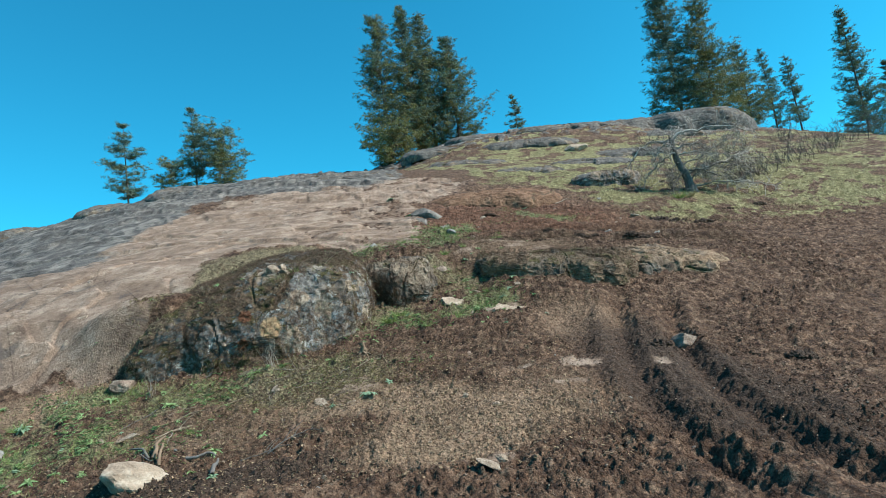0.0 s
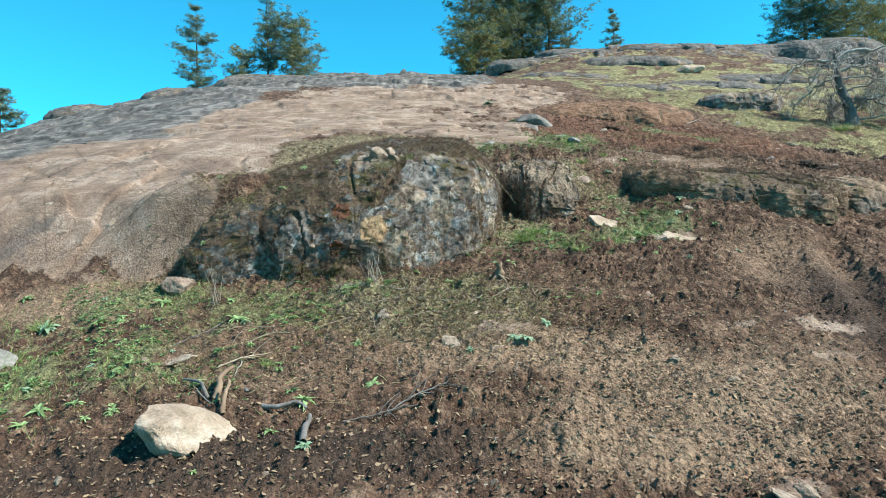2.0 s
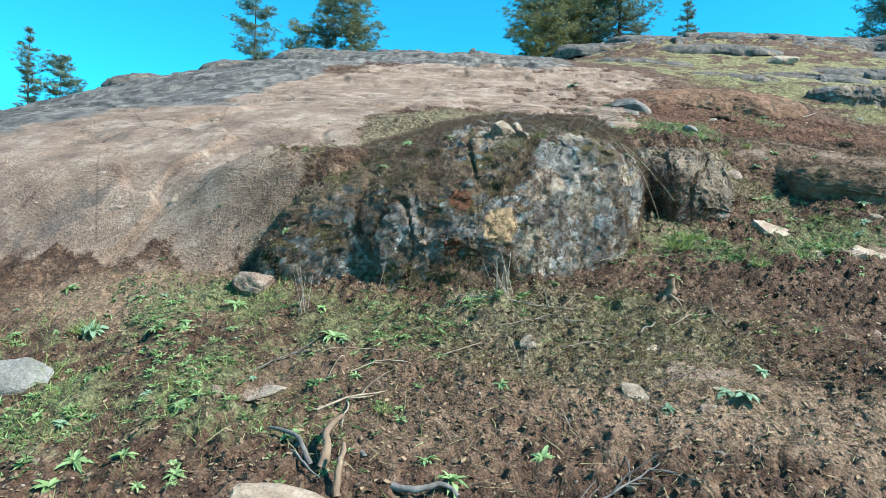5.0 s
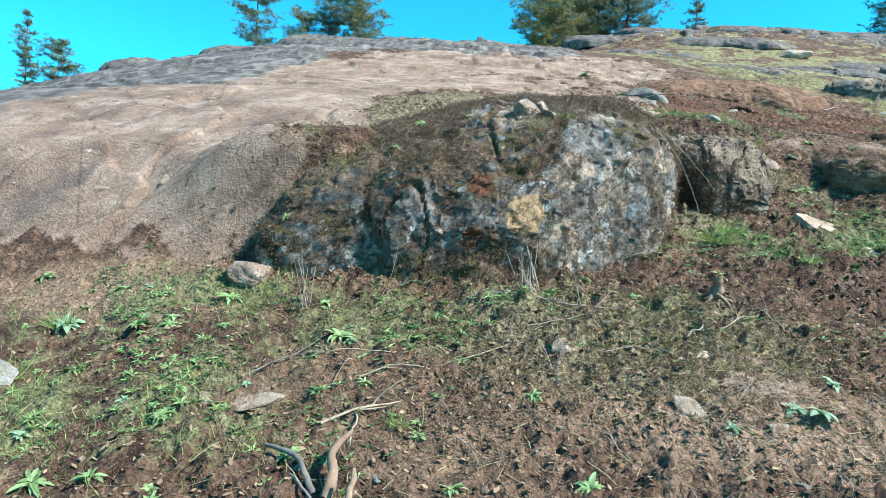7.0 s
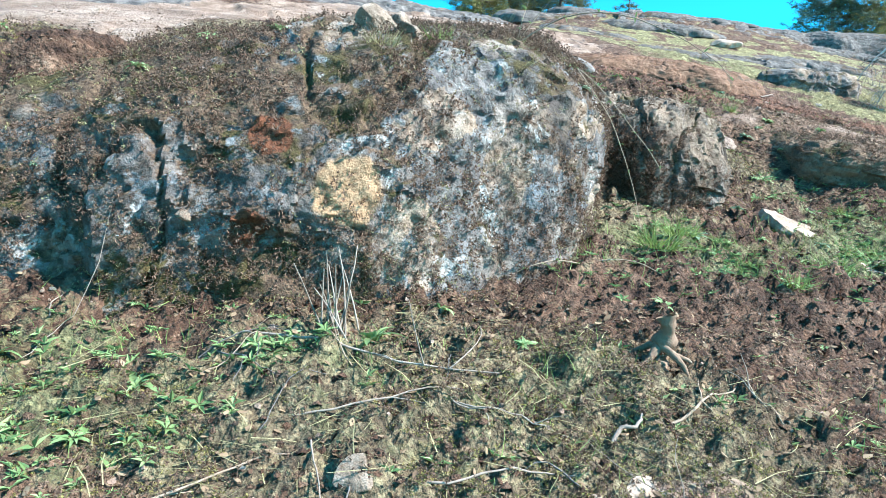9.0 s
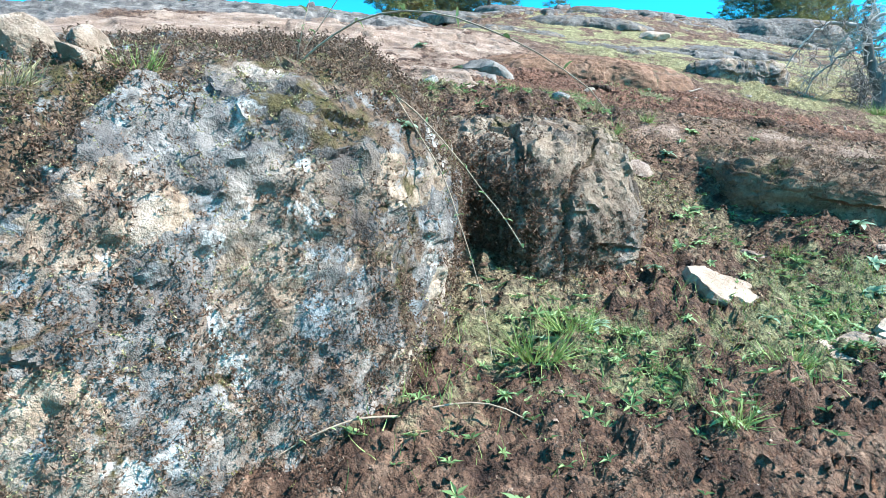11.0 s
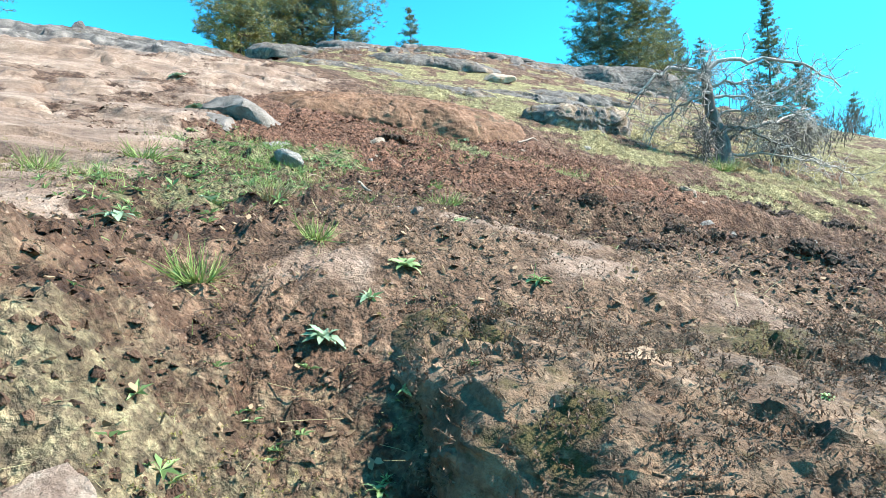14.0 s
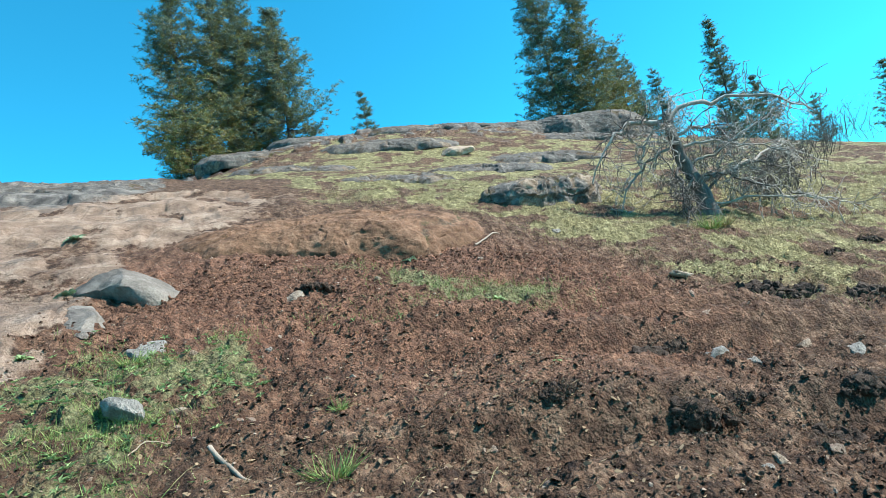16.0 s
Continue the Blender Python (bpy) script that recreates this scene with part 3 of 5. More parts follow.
    return {"slab": slab, "grey": grey * (1 - 0.8 * straw), "straw": straw * rockfree, "red": red, "grass": grass * rockfree, "moss": moss, "dry": dry, "wet_shaded": wet_shaded}


def ruts(x, y):
    """Wheel ruts: two pairs of tracks pressed into the mud, and a bank thrown up along them."""
    z = 0.0
    for at, bend in ((2.6, 0.03), (3.55, 0.03)):
        d = x - (at + 0.10 * (y - 8) + bend * (y - 8) ** 2)
        z = z + sstep(4, 6, y) * (1 - sstep(11.5, 13.5, y)) * (-0.13 * np.exp(-((d / 0.2) ** 2)) + 0.07 * np.exp(-(((np.abs(d) - 0.36) / 0.13) ** 2)))
    for at, tilt in ((7.1, 0.06), (7.75, 0.07)):
        d = y - (at + tilt * (x - 1) + 0.02 * (x + 1) ** 2)
        z = z + sstep(-3.6, -1.5, x) * (1 - sstep(2.3, 3.2, x)) * (-0.05 * np.exp(-((d / 0.16) ** 2)) + 0.025 * np.exp(-(((np.abs(d) - 0.28) / 0.1) ** 2)))
    for at, tilt in ((16.75, 0.03), (18.35, 0.02), (19.0, 0.06), (19.75, 0.03)):
        d = y - (at + tilt * (x - 5))
        z = z + sstep(1.8, 3.4, x) * (1 - sstep(9, 11, x)) * sstep(-0.35, 0.25, fbm(x * 0.9 + at, y * 0.4, 0, 2, 37)) * (-0.17 * np.exp(-((d / 0.17) ** 2)) + 0.20 * np.exp(-(((d - 0.24) / 0.13) ** 4)))
    return z


def surface(x, y, zone=None):
    """The ground's height with its lumps: clods in the soil, joints in the slabs, tussocks in the grass."""
    zone = zone or zones(x, y)
    z = land(x, y)
    rock = np.clip(np.maximum(zone["slab"], zone["grey"]), 0, 1)
    soil = 1 - rock
    near = (1 - sstep(24, 34, y)) * sstep(3.6, 5.2, y)
    c1 = fbm(x * 3.1, y * 3.1, 0, 3, 21)
    c3 = fbm(x * 17, y * 17, 0, 2, 23)
    wx, wy = x + 0.06 * fbm(x * 5, y * 5, 0, 2, 27), y + 0.06 * fbm(x * 5, y * 5, 0, 2, 28)
    a1, a2, an, _ = cells2(wx * 6.2, wy * 6.2, 33)
    b1, b2, bn, _ = cells2(wx * 14, wy * 14, 35)
    churned = 0.6 + 0.5 * sstep(-0.25, 0.25, fbm(x * 0.6, y * 0.6, 0, 3, 29))
    clod = 0.060 * (0.15 + an * an) * np.sqrt(np.clip(1 - (a1 / 0.62) ** 2, 0, 1)) + 0.055 * (0.2 + bn) * np.sqrt(np.clip(1 - (b1 / 0.62) ** 2, 0, 1)) - 0.05
    z = z + soil * near * (0.05 * c1 + churned * clod + 0.03 * c3) * (1 - 0.55 * np.clip(zone["dry"], 0, 1))
    z = z + soil * ruts(x, y)
    z = z + soil * 0.10 * fbm(x * 0.8, y * 0.8, 0, 3, 24) + (zone["grass"] + zone["straw"]) * 0.05 * c1
    warp = 0.5 * fbm(x * 0.7, y * 0.7, 0, 3, 25)
    d1, d2, num, slope = cells2((x + warp) * 0.42, (y + warp) * 0.62, 31)
    joint = sstep(0.0, 0.035, d2 - d1)
    size = 1 + 2.0 * sstep(20, 38, y)
    z = z + rock * size * (0.10 * (num - 0.5) + 0.13 * slope + 0.05 * joint - 0.05 + 0.018 * c1 + 0.07 * fbm(x * 0.8, y * 0.8, 0, 4, 26))
    # sheets of bedrock lying over one another, each with a low riser
    sheet = (y * 0.42 + 0.10 * x + 0.55 * warp + 0.25 * fbm(x * 0.35, y * 0.2, 0, 3, 39)) % 1.0
    z = z + rock * size * 0.11 * (sstep(0.0, 0.05, sheet) - sheet) * sstep(13.5, 15.5, y)
    return z


def make_hill():
    """One sheet of ground that reaches the horizon, fine where it is near."""
    y1 = np.concatenate([np.arange(5.2, 12.0, 0.032), np.arange(12.0, 22.0, 0.037)])
    y2 = 22.0 * np.power(1.0065, np.arange(1, 300))
    y2 = y2[y2 < 62]
    y3 = np.concatenate([np.linspace(64, 110, 16), [150, 250, 500, 1000, 2200]])
    y0 = np.concatenate([[-2200, -800, -300, -120, -60, -40], np.linspace(-30, 4.9, 44)])
    ys = np.concatenate([y0, y1, y2, y3])
    u = np.linspace(-1, 1, 740)
    u = 0.62 * u + 0.38 * u**3
    mid = np.interp(ys, [4, 9, 13, 18, 40], [-1.0, -1.2, 1.2, 2.5, 2.0])
    half = np.interp(np.abs(ys), [0, 6, 9, 13, 17, 25, 45, 60, 110, 2200], [9, 9.5, 10.5, 12.5, 17, 28, 58, 80, 160, 2600])
    x = mid[:, None] + half[:, None] * u[None]
    wide = np.array([12.0, 60.0, 400.0, 2600.0])
    x = np.concatenate([x[:, :1] - wide[::-1], x, x[:, -1:] + wide], 1)
    y = np.repeat(ys[:, None], x.shape[1], 1)
    zone = zones(x, y)
    z = surface(x, y, zone)
    me = mesh_of("ground", np.stack([x, y, z], -1).reshape(-1, 3), grid_faces(len(ys), x.shape[1]))
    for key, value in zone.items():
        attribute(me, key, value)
    me.materials.append(M_GROUND)
    return tagged(new("ground", me), "brown churned soil hillside with bare tan bedrock, moss and dry grass", "ground", kind="structure")


make_hill()


def ground_at(x, y):
    return float(surface(np.array([float(x)]), np.array([float(y)]))[0])


# ---------------------------------------------------------------- bedrock outcrops
def outcrop(name, label, centre, radii, foot, top, material, tilt=(0.0, 0.0), boxy=0.4, block=(1.6, 2.0, 2.2), lump=0.10, seed=1, around=220, up=90, moss=0.5, spots=(), facet=0.6):
    """A hump of bedrock: a plan of radii round a middle, steep sides, a tilted top, split by joints into blocks."""
    th = np.arange(around) * 2 * np.pi / around
    r = np.array(radii, float)
    k = th / (2 * np.pi) * len(r)
    i, f = np.floor(k).astype(int) % len(r), k - np.floor(k)
    f = f * f * (3 - 2 * f)
    R = r[i] * (1 - f) + r[(i + 1) % len(r)] * f
    R = R * (1 + 0.05 * fbm(np.cos(th) * 3, np.sin(th) * 3, seed, 3, seed))
    phi = np.linspace(0.0001, np.pi / 2 - 0.0001, 900)
    typical = float(np.mean(boxy))
    p, q = np.cos(phi) ** typical, np.sin(phi) ** typical
    scale = float(np.mean(R))
    arc = np.concatenate([[0], np.cumsum(np.hypot(np.diff(p) * scale, np.diff(q) * (top - foot)))])
    at = np.interp(np.linspace(0, arc[-1], up), arc, np.arange(900))
    level = np.interp(at, np.arange(900), phi)
    bx = np.broadcast_to(np.asarray(boxy, float), r.shape)
    bx = bx[i] * (1 - f) + bx[(i + 1) % len(r)] * f
    p, q = np.cos(level)[:, None] ** bx[None], np.sin(level)[:, None] ** bx[None]
    p[-1] = 0.0
    dx, dy = R * np.cos(th), R * np.sin(th)
    x, y = centre[0] + p * dx, centre[1] + p * dy
    zt = top + tilt[0] * (x - centre[0]) + tilt[1] * (y - centre[1])
    z = foot + (zt - foot) * q
    v = np.stack([x, y, z], -1)
    def normals(v):
        du = np.roll(v, -1, 1) - np.roll(v, 1, 1)
        dv = np.gradient(v, axis=0)
        nn = np.cross(du, dv)
        return nn / (np.linalg.norm(nn, axis=-1, keepdims=True) + 1e-9)
    nrm = normals(v)
    P = v.reshape(-1, 3)
    w = 0.11 * np.stack([fbm(P[:, 0] * 1.6, P[:, 1] * 1.6, P[:, 2] * 1.6, 4, seed + s) for s in (40, 50, 60)], -1)
    w = w + 0.02 * np.stack([fbm(P[:, 0] * 9, P[:, 1] * 9, P[:, 2] * 9, 2, seed + s) for s in (41, 51, 61)], -1)
    d1, d2, num, slope = cells(*((P + w) * block).T, seed)
    e1, e2, num2, slope2 = cells(*((P + 1.4 * w) * np.array(block) * 2.3).T, seed + 5)
    h1, h2, num3, slope3 = cells(*((P + 1.4 * w) * np.array(block) * 6.1).T, seed + 11)
    # broken shelves, facets, a few long cracks and a pitted skin
    step = fbm(P[:, 0] * block[0] * 0.75, P[:, 1] * block[1] * 0.75, P[:, 2] * block[2] * 0.95, 4, seed + 70) * 4.2
    shelf = np.floor(step) + sstep(0.35, 0.65, step - np.floor(step))
    seam = np.abs(fbm((P[:, 0] + w[:, 0]) * block[0] * 0.8, (P[:, 1] + w[:, 1]) * block[1] * 0.8, P[:, 2] * block[2] * 0.28, 2, seed + 33))
    off = lump * (facet * (0.7 * num + 1.9 * slope - 0.35) + 0.24 * shelf - 0.5 * sstep(0.035, 0.0, seam))
    off = off + lump * 0.38 * (facet * (0.8 * num2 + 2.4 * slope2 - 0.4) + fbm(P[:, 0] * 4.2, P[:, 1] * 4.2, P[:, 2] * 5.0, 3, seed + 75))
    off = off + lump * 0.20 * (0.9 * num3 + 2.6 * slope3 - 0.45)
    off = off + lump * 0.26 * fbm(P[:, 0] * 13, P[:, 1] * 13, P[:, 2] * 11, 3, seed + 80)
    v = v + nrm * off.reshape(up, around)[..., None]
    P = v.reshape(-1, 3)
    n2 = normals(v).reshape(-1, 3)
    me = mesh_of(name, P, grid_faces(up, around, wrap=True))
    me.set_sharp_from_angle(angle=radians(48))
    big = fbm(P[:, 0] * 1.1, P[:, 1] * 1.1, P[:, 2] * 1.1, 4, seed + 90)
    attribute(me, "moss", np.clip(moss - 0.06 + 0.3 * big + 0.3 * fbm(P[:, 0] * 4.5, P[:, 1] * 4.5, P[:, 2] * 4.5, 3, seed + 91) + 0.25 * (sstep(0.1, 0.6, n2[:, 2]) - 0.5) + 0.35 * sstep(0.05, 0.0, seam) - 0.07 * shelf, 0, 1))
    kinds = {"lichen": 0.0, "rust": 0.0, "ochre": 0.0}
    for kind, sx, sy, sz, sr in spots:
        kinds[kind] = np.maximum(kinds[kind], 1.5 * np.exp(-np.power(((P - [sx, sy, sz]) ** 2).sum(1) / sr**2, 1.5)))
    kinds["lichen"] = np.maximum(kinds["lichen"], 0.10 * sstep(0.15, 0.5, fbm(P[:, 0] * 2.3 + 9, P[:, 1] * 2.3, P[:, 2] * 2.3, 3, seed + 95)))
    for kind, value in kinds.items():
        attribute(me, kind, value + np.zeros(len(P)))
    me.materials.append(material)
    return tagged(new(name, me), label, "rock outcrop", kind="structure")


NOSE = outcrop("mossy_outcrop", "dark granite outcrop with moss, heather and lichen patches", (-3.45, 12.0), (2.2, 2.2, 2.1, 2.1, 2.2, 2.3, 2.4, 2.6, 2.7, 2.75, 2.47, 1.90, 1.75, 1.82, 1.78, 2.05), 1.65, 4.06, M_MOSSY, (0.08, 0.36),
               (0.34, 0.36, 0.45, 0.5, 0.5, 0.5, 0.6, 0.8, 0.9, 0.8, 0.5, 0.40, 0.34, 0.34, 0.34, 0.34), (1.3, 1.3, 1.5), 0.085, 3, 600, 250, 0.58,
               (("ochre", -2.80, 10.18, 2.74, 0.25), ("rust", -3.25, 10.3, 2.98, 0.11), ("rust", -3.3, 10.2, 2.5, 0.10), ("rust", -2.55, 10.2, 2.05, 0.08), ("lichen", -2.9, 11.3, 3.85, 0.22), ("lichen", -2.16, 11.1, 3.40, 0.13), ("lichen", -1.73, 11.6, 3.65, 0.14), ("lichen", -1.95, 11.2, 3.0, 0.10), ("lichen", -2.75, 10.15, 2.4, 0.16), ("lichen", -4.0, 10.4, 2.6, 0.12), ("lichen", -1.6, 11.4, 2.4, 0.16)), 0.35)
BLOCK = outcrop("tan_outcrop", "pale tan granite block with dry heather below it", (-0.72, 13.3), (0.72, 0.9, 1.0, 1.0, 1.0, 0.95, 0.9, 0.98, 1.1, 1.12, 1.08, 0.88), 2.2, 4.02, M_TAN, (-0.06, 0.20), 0.33, (1.9, 1.6, 1.6), 0.085, 44, 480, 230, 0.34)
LEDGE = outcrop("ledge_outcrop", "grey-brown bedrock ledge with a dark broken edge", (2.9, 14.2), (2.0, 1.9, 1.5, 1.2, 1.1, 1.2, 1.5, 1.9, 2.0, 1.95, 1.68, 1.35, 1.22, 1.4, 1.7, 1.9), 2.7, 3.84, M_LEDGE, (-0.11, 0.29), (0.4, 0.4, 0.5, 0.6, 0.6, 0.5, 0.4, 0.25, 0.2, 0.2, 0.2, 0.22, 0.25, 0.3, 0.4, 0.4), (1.5, 1.6, 2.2), 0.07, 12, 420, 160, 0.55)
outcrop("ledge_outcrop", "grey-brown bedrock ledge sloping into the mud", (5.1, 14.3), (1.9, 1.6, 1.1, 0.8, 0.9, 1.3, 1.9, 1.5, 1.1, 0.9, 1.0, 1.5), 2.3, 3.58, M_LEDGE, (-0.17, 0.28), 0.4, (1.3, 1.4, 1.8), 0.07, 14, 280, 100, 0.30)
outcrop("red_ledge", "low reddish bedrock ledge smeared with soil", (2.3, 23.75), (3.4, 2.8, 1.7, 1.3, 1.7, 2.3, 2.7, 2.0, 1.3, 1.2, 1.4, 2.4), 5.9, 7.70, M_BROWN, (-0.04, 0.36), 0.42, (0.5, 0.6, 0.8), 0.08, 15, 360, 130, 0.05)
outcrop("heath_outcrop", "dark and pale outcrop in the mossy grass", (8.3, 26.7), (1.6, 1.4, 1.0, 0.9, 1.0, 1.4, 1.6, 1.3, 0.9, 0.8, 0.9, 1.4), 7.2, 8.55, M_GREY, (0.0, 0.25), 0.4, (0.8, 0.8, 1.0), 0.12, 21, 200, 70, 0.35)
outcrop("crest_dome", "long dark whaleback of bedrock on the hilltop", (19.6, 51.0), (9.8, 8.4, 5.2, 3.6, 5.2, 8.6, 10.0, 8.4, 5.0, 3.6, 5.0, 8.2), 14.6, 18.25, M_CREST, (0.02, 0.05), 0.55, (0.16, 0.2, 0.12), 0.16, 24, 360, 110, 0.05)

for k, (ox, oy, orr, oh) in enumerate(((5.5, 31.0, 1.6, 0.5), (9.5, 33.5, 2.2, 0.6), (3.0, 36.0, 2.0, 0.6), (13.5, 36.5, 2.4, 0.7), (8.0, 41.0, 2.8, 0.8), (2.2, 44.0, 2.6, 0.7), (12.0, 46.5, 3.4, 1.0), (6.0, 47.5, 3.0, 0.9), (18.0, 42.0, 2.4, 0.7), (-4.0, 32.0, 2.6, 0.7), (-8.0, 33.0, 2.4, 0.9), (-12.0, 33.5, 3.0, 1.1), (-16.5, 34.0, 2.6, 0.9), (-20.5, 33.0, 3.0, 0.8))):
    base = float(land(np.array([ox]), np.array([oy]))[0])
    outcrop("upper_outcrop", "low dark grey bedrock knob on the upper slope", (ox, oy), (orr * 1.3, orr * 1.1, orr * 0.6, orr * 0.5, orr * 0.7, orr * 1.2, orr * 1.3, orr, orr * 0.55, orr * 0.5, orr * 0.6, orr), base - 0.9, base + oh * 0.30, M_CREST, (-0.08, 0.36), 0.5, (0.4, 0.4, 0.5), 0.13, 130 + k, 110, 40, 0.2)


# ---------------------------------------------------------------- laying things on the ground
from mathutils.bvhtree import BVHTree

RESTS = []
for ob in list(scene.objects):
    if ob.type == "MESH":
        me = ob.data
        co = np.empty(len(me.vertices) * 3, np.float32)
        me.vertices.foreach_get("co", co)
        RESTS.append(BVHTree.FromPolygons(co.reshape(-1, 3).tolist(), [p.vertices[:] for p in me.polygons]))


def rest(x, y, from_z=60.0):
    """The height of the highest solid ground at a place, and its normal."""
    best, up = -9.0, Vector((0, 0, 1))
    for tree in RESTS:
        place, normal, _, _ = tree.ray_cast((x, y, from_z), (0, 0, -1))
        if place is not None and place.z > best:
            best, up = place.z, normal if normal.z > 0 else -normal
    return best, up


def lying(x, y, turn=0.0, lean=0.6, sink=0.0):
    """A pose on the ground, turned, and leaning with the slope."""
    z, up = rest(x, y)
    tilt = Vector((0, 0, 1)).lerp(up, lean).normalized()
    q = Vector((0, 0, 1)).rotation_difference(tilt).to_matrix().to_4x4()
    return Matrix.Translation((x, y, z - sink)) @ q @ pose(0, 0, 0, 0, 0, turn)


def spread(template, places, sizes, rng, lean=0.5, ups=None):
    """Places and faces of many turned and scaled copies of a small template."""
    tv, tf = np.asarray(template[0], float), np.asarray(template[1])
    n, k = len(places), len(tv)
    yaw = rng.uniform(0, 2 * np.pi, n)
    up = np.tile([0, 0, 1.0], (n, 1)) if ups is None else np.asarray(ups, float)
    up = up + lean * rng.normal(size=(n, 3)) * 0.5
    up /= np.linalg.norm(up, axis=1)[:, None]
    a = np.cross(up, np.stack([np.cos(yaw), np.sin(yaw), 0 * yaw], -1))
    a /= np.linalg.norm(a, axis=1)[:, None] + 1e-9
    b = np.cross(up, a)
    s = np.asarray(sizes, float)
    s = s[:, None] * np.ones(3) if s.ndim == 1 else s
    v = places[:, None] + (tv[None, :, :1] * s[:, None, :1]) * a[:, None] + (tv[None, :, 1:2] * s[:, None, 1:2]) * b[:, None] + (tv[None, :, 2:] * s[:, None, 2:]) * up[:, None]
    f = tf[None] + (np.arange(n) * k)[:, None, None]
    return v.reshape(-1, 3), f.reshape(-1, tf.shape[1])


def shoots(blades, seed):
    """A small bushy tuft of heather."""
    r = np.random.default_rng(seed)
    out = []
    for _ in range(blades):
        d = r.normal(size=3) * [0.75, 0.75, 0.3] + [0, 0, 0.8]
        d /= np.linalg.norm(d)
        s = np.cross(d, r.normal(size=3))
        s /= np.linalg.norm(s)
        long = r.uniform(0.5, 1.1)
        out.append([-0.02 * s, 0.02 * s, d * long])
        for _ in range(6):
            c, e = d * long * r.uniform(0.25, 1.0), r.normal(size=3)
            e = e / np.linalg.norm(e) * 0.24
            f = np.cross(e, r.normal(size=3))
            f = f / np.linalg.norm(f) * 0.055
            out.append([c - f, c + f, c + e])
    v = np.array(out)
    return v.reshape(-1, 3), np.arange(len(v) * 3).reshape(-1, 3)


def stuff(name, label, category, template, places, sizes, material, rng, lean=0.5, ups=None, smooth=False):
    v, f = spread(template, places, sizes, rng, lean, ups)
    me = mesh_of(name, v, f, smooth)
    me.materials.append(material)
    return tagged(new(name, me), label, category, kind="stuff")


# ---------------------------------------------------------------- pines
def needle_spray(rng, count, long, wide):
    """A flat-lying clump of thin needle blades round a point."""
    d = rng.normal(size=(count, 3))
    d[:, 2] = d[:, 2] * 0.45 + 0.25
    d /= np.linalg.norm(d, axis=1)[:, None]
    side = np.cross(d, rng.normal(size=(count, 3)))
    side /= np.linalg.norm(side, axis=1)[:, None] + 1e-9
    ln = long * rng.uniform(0.6, 1.2, (count, 1))
    at = rng.normal(size=(count, 3)) * [0.07, 0.07, 0.035]
    return np.stack([at - side * wide, at + side * wide, at + d * ln], 1)


def pine(place, tall, wide, seed, shape="cone", lean=(0.0, 0.0), warm=0.35, thin=1.0, bare=0.12, taper=0.8, label="tall green pine with a yellowish tinge"):
    rng = np.random.default_rng(seed)
    tree = thing("pine_tree", place, label, "tree", "pines on the hilltop")
    h = np.linspace(0, 1, 14)
    bend = rng.uniform(-0.25, 0.25, 2) * min(1, tall / 14)
    def axis(t):
        return np.stack([lean[0] * tall * t + bend[0] * np.sin(t * 3), lean[1] * tall * t + bend[1] * np.sin(t * 2.5), tall * t], -1)
    pts = axis(h)
    pts[0, 2] -= 0.8
    v, f = tube(pts, 0.009 * tall * (1 - h) ** 0.8 + 0.012, 8, 0.1, seed)
    part("trunk", mesh_of("trunk", v, f), M_BARK, tree)
    limbs, cool, gold = Heap(), [], []
    t = bare
    while t < 0.985:
        s = (t - bare) / (1 - bare)
        if shape == "cone":
            reach = wide * (0.10 + 0.90 * (1 - s) ** taper) * (0.62 + 0.38 * min(1, s / 0.12))
        else:
            reach = wide * (0.35 + 0.65 * math.sin(math.pi * min(1, s * 0.85 + 0.12)))
        for _ in range(rng.integers(9, 14)):
            if rng.random() > thin * 0.85:
                continue
            a, r = rng.uniform(0, 2 * np.pi), reach * rng.uniform(0.55, 1.12)
            rise = rng.uniform(-0.12, 0.35) + 0.35 * s
            b0 = axis(np.array([t + rng.uniform(-0.01, 0.01)]))[0]
            u = np.linspace(0, 1, 5)
            path = b0 + np.stack([np.cos(a) * r * u, np.sin(a) * r * u, r * (rise * u + 0.18 * u * u - 0.15 * np.sin(u * 3))], -1)
            lv, lf = tube(path, 0.012 * r * (1 - u) + 0.008, 3)
            limbs.add(lv, lf)
            for k in range(max(5, int(r / 0.085))):
                w = 0.15 + 0.9 * rng.random() ** 0.75
                c = np.array([np.interp(w, u, path[:, j]) for j in range(3)]) + rng.normal(size=3) * np.array([0.17, 0.17, 0.045]) * r**0.5 * (0.5 + 0.7 * w)
                spray = needle_spray(rng, 12, 0.27, 0.020) + c
                (gold if rng.random() < warm * (1.2 - 0.6 * s) else cool).append(spray)
        t += (0.50 + 0.16 * rng.random()) / tall
    tagged(part("limb_network", limbs.mesh("limb_network"), M_BARK, tree), kind="stuff")
    for sprays, material, name in ((cool, M_NEEDLE, "crown"), (gold, M_NEEDLE_WARM, "yellowed_foliage")):
        if sprays:
            tri = np.concatenate(sprays)
            part(name, mesh_of(name, tri.reshape(-1, 3), np.arange(len(tri) * 3).reshape(-1, 3), False), material, tree)
    return tree


pine((-2.2, 52.0, 17.6), 15.0, 2.9, 1, warm=0.5, bare=0.04, taper=0.7)
pine((0.3, 53.0, 18.4), 15.0, 2.8, 2, warm=0.45, bare=0.05)
pine((2.0, 53.8, 18.9), 14.0, 2.8, 3, warm=0.35, bare=0.06)
pine((4.0, 53.6, 19.0), 11.0, 3.8, 4, warm=0.35, bare=0.08, taper=0.95)
pine((-1.8, 48.8, 17.3), 2.8, 2.4, 5, "round", warm=0.9, bare=0.05, label="low yellowish pine under the tall ones")
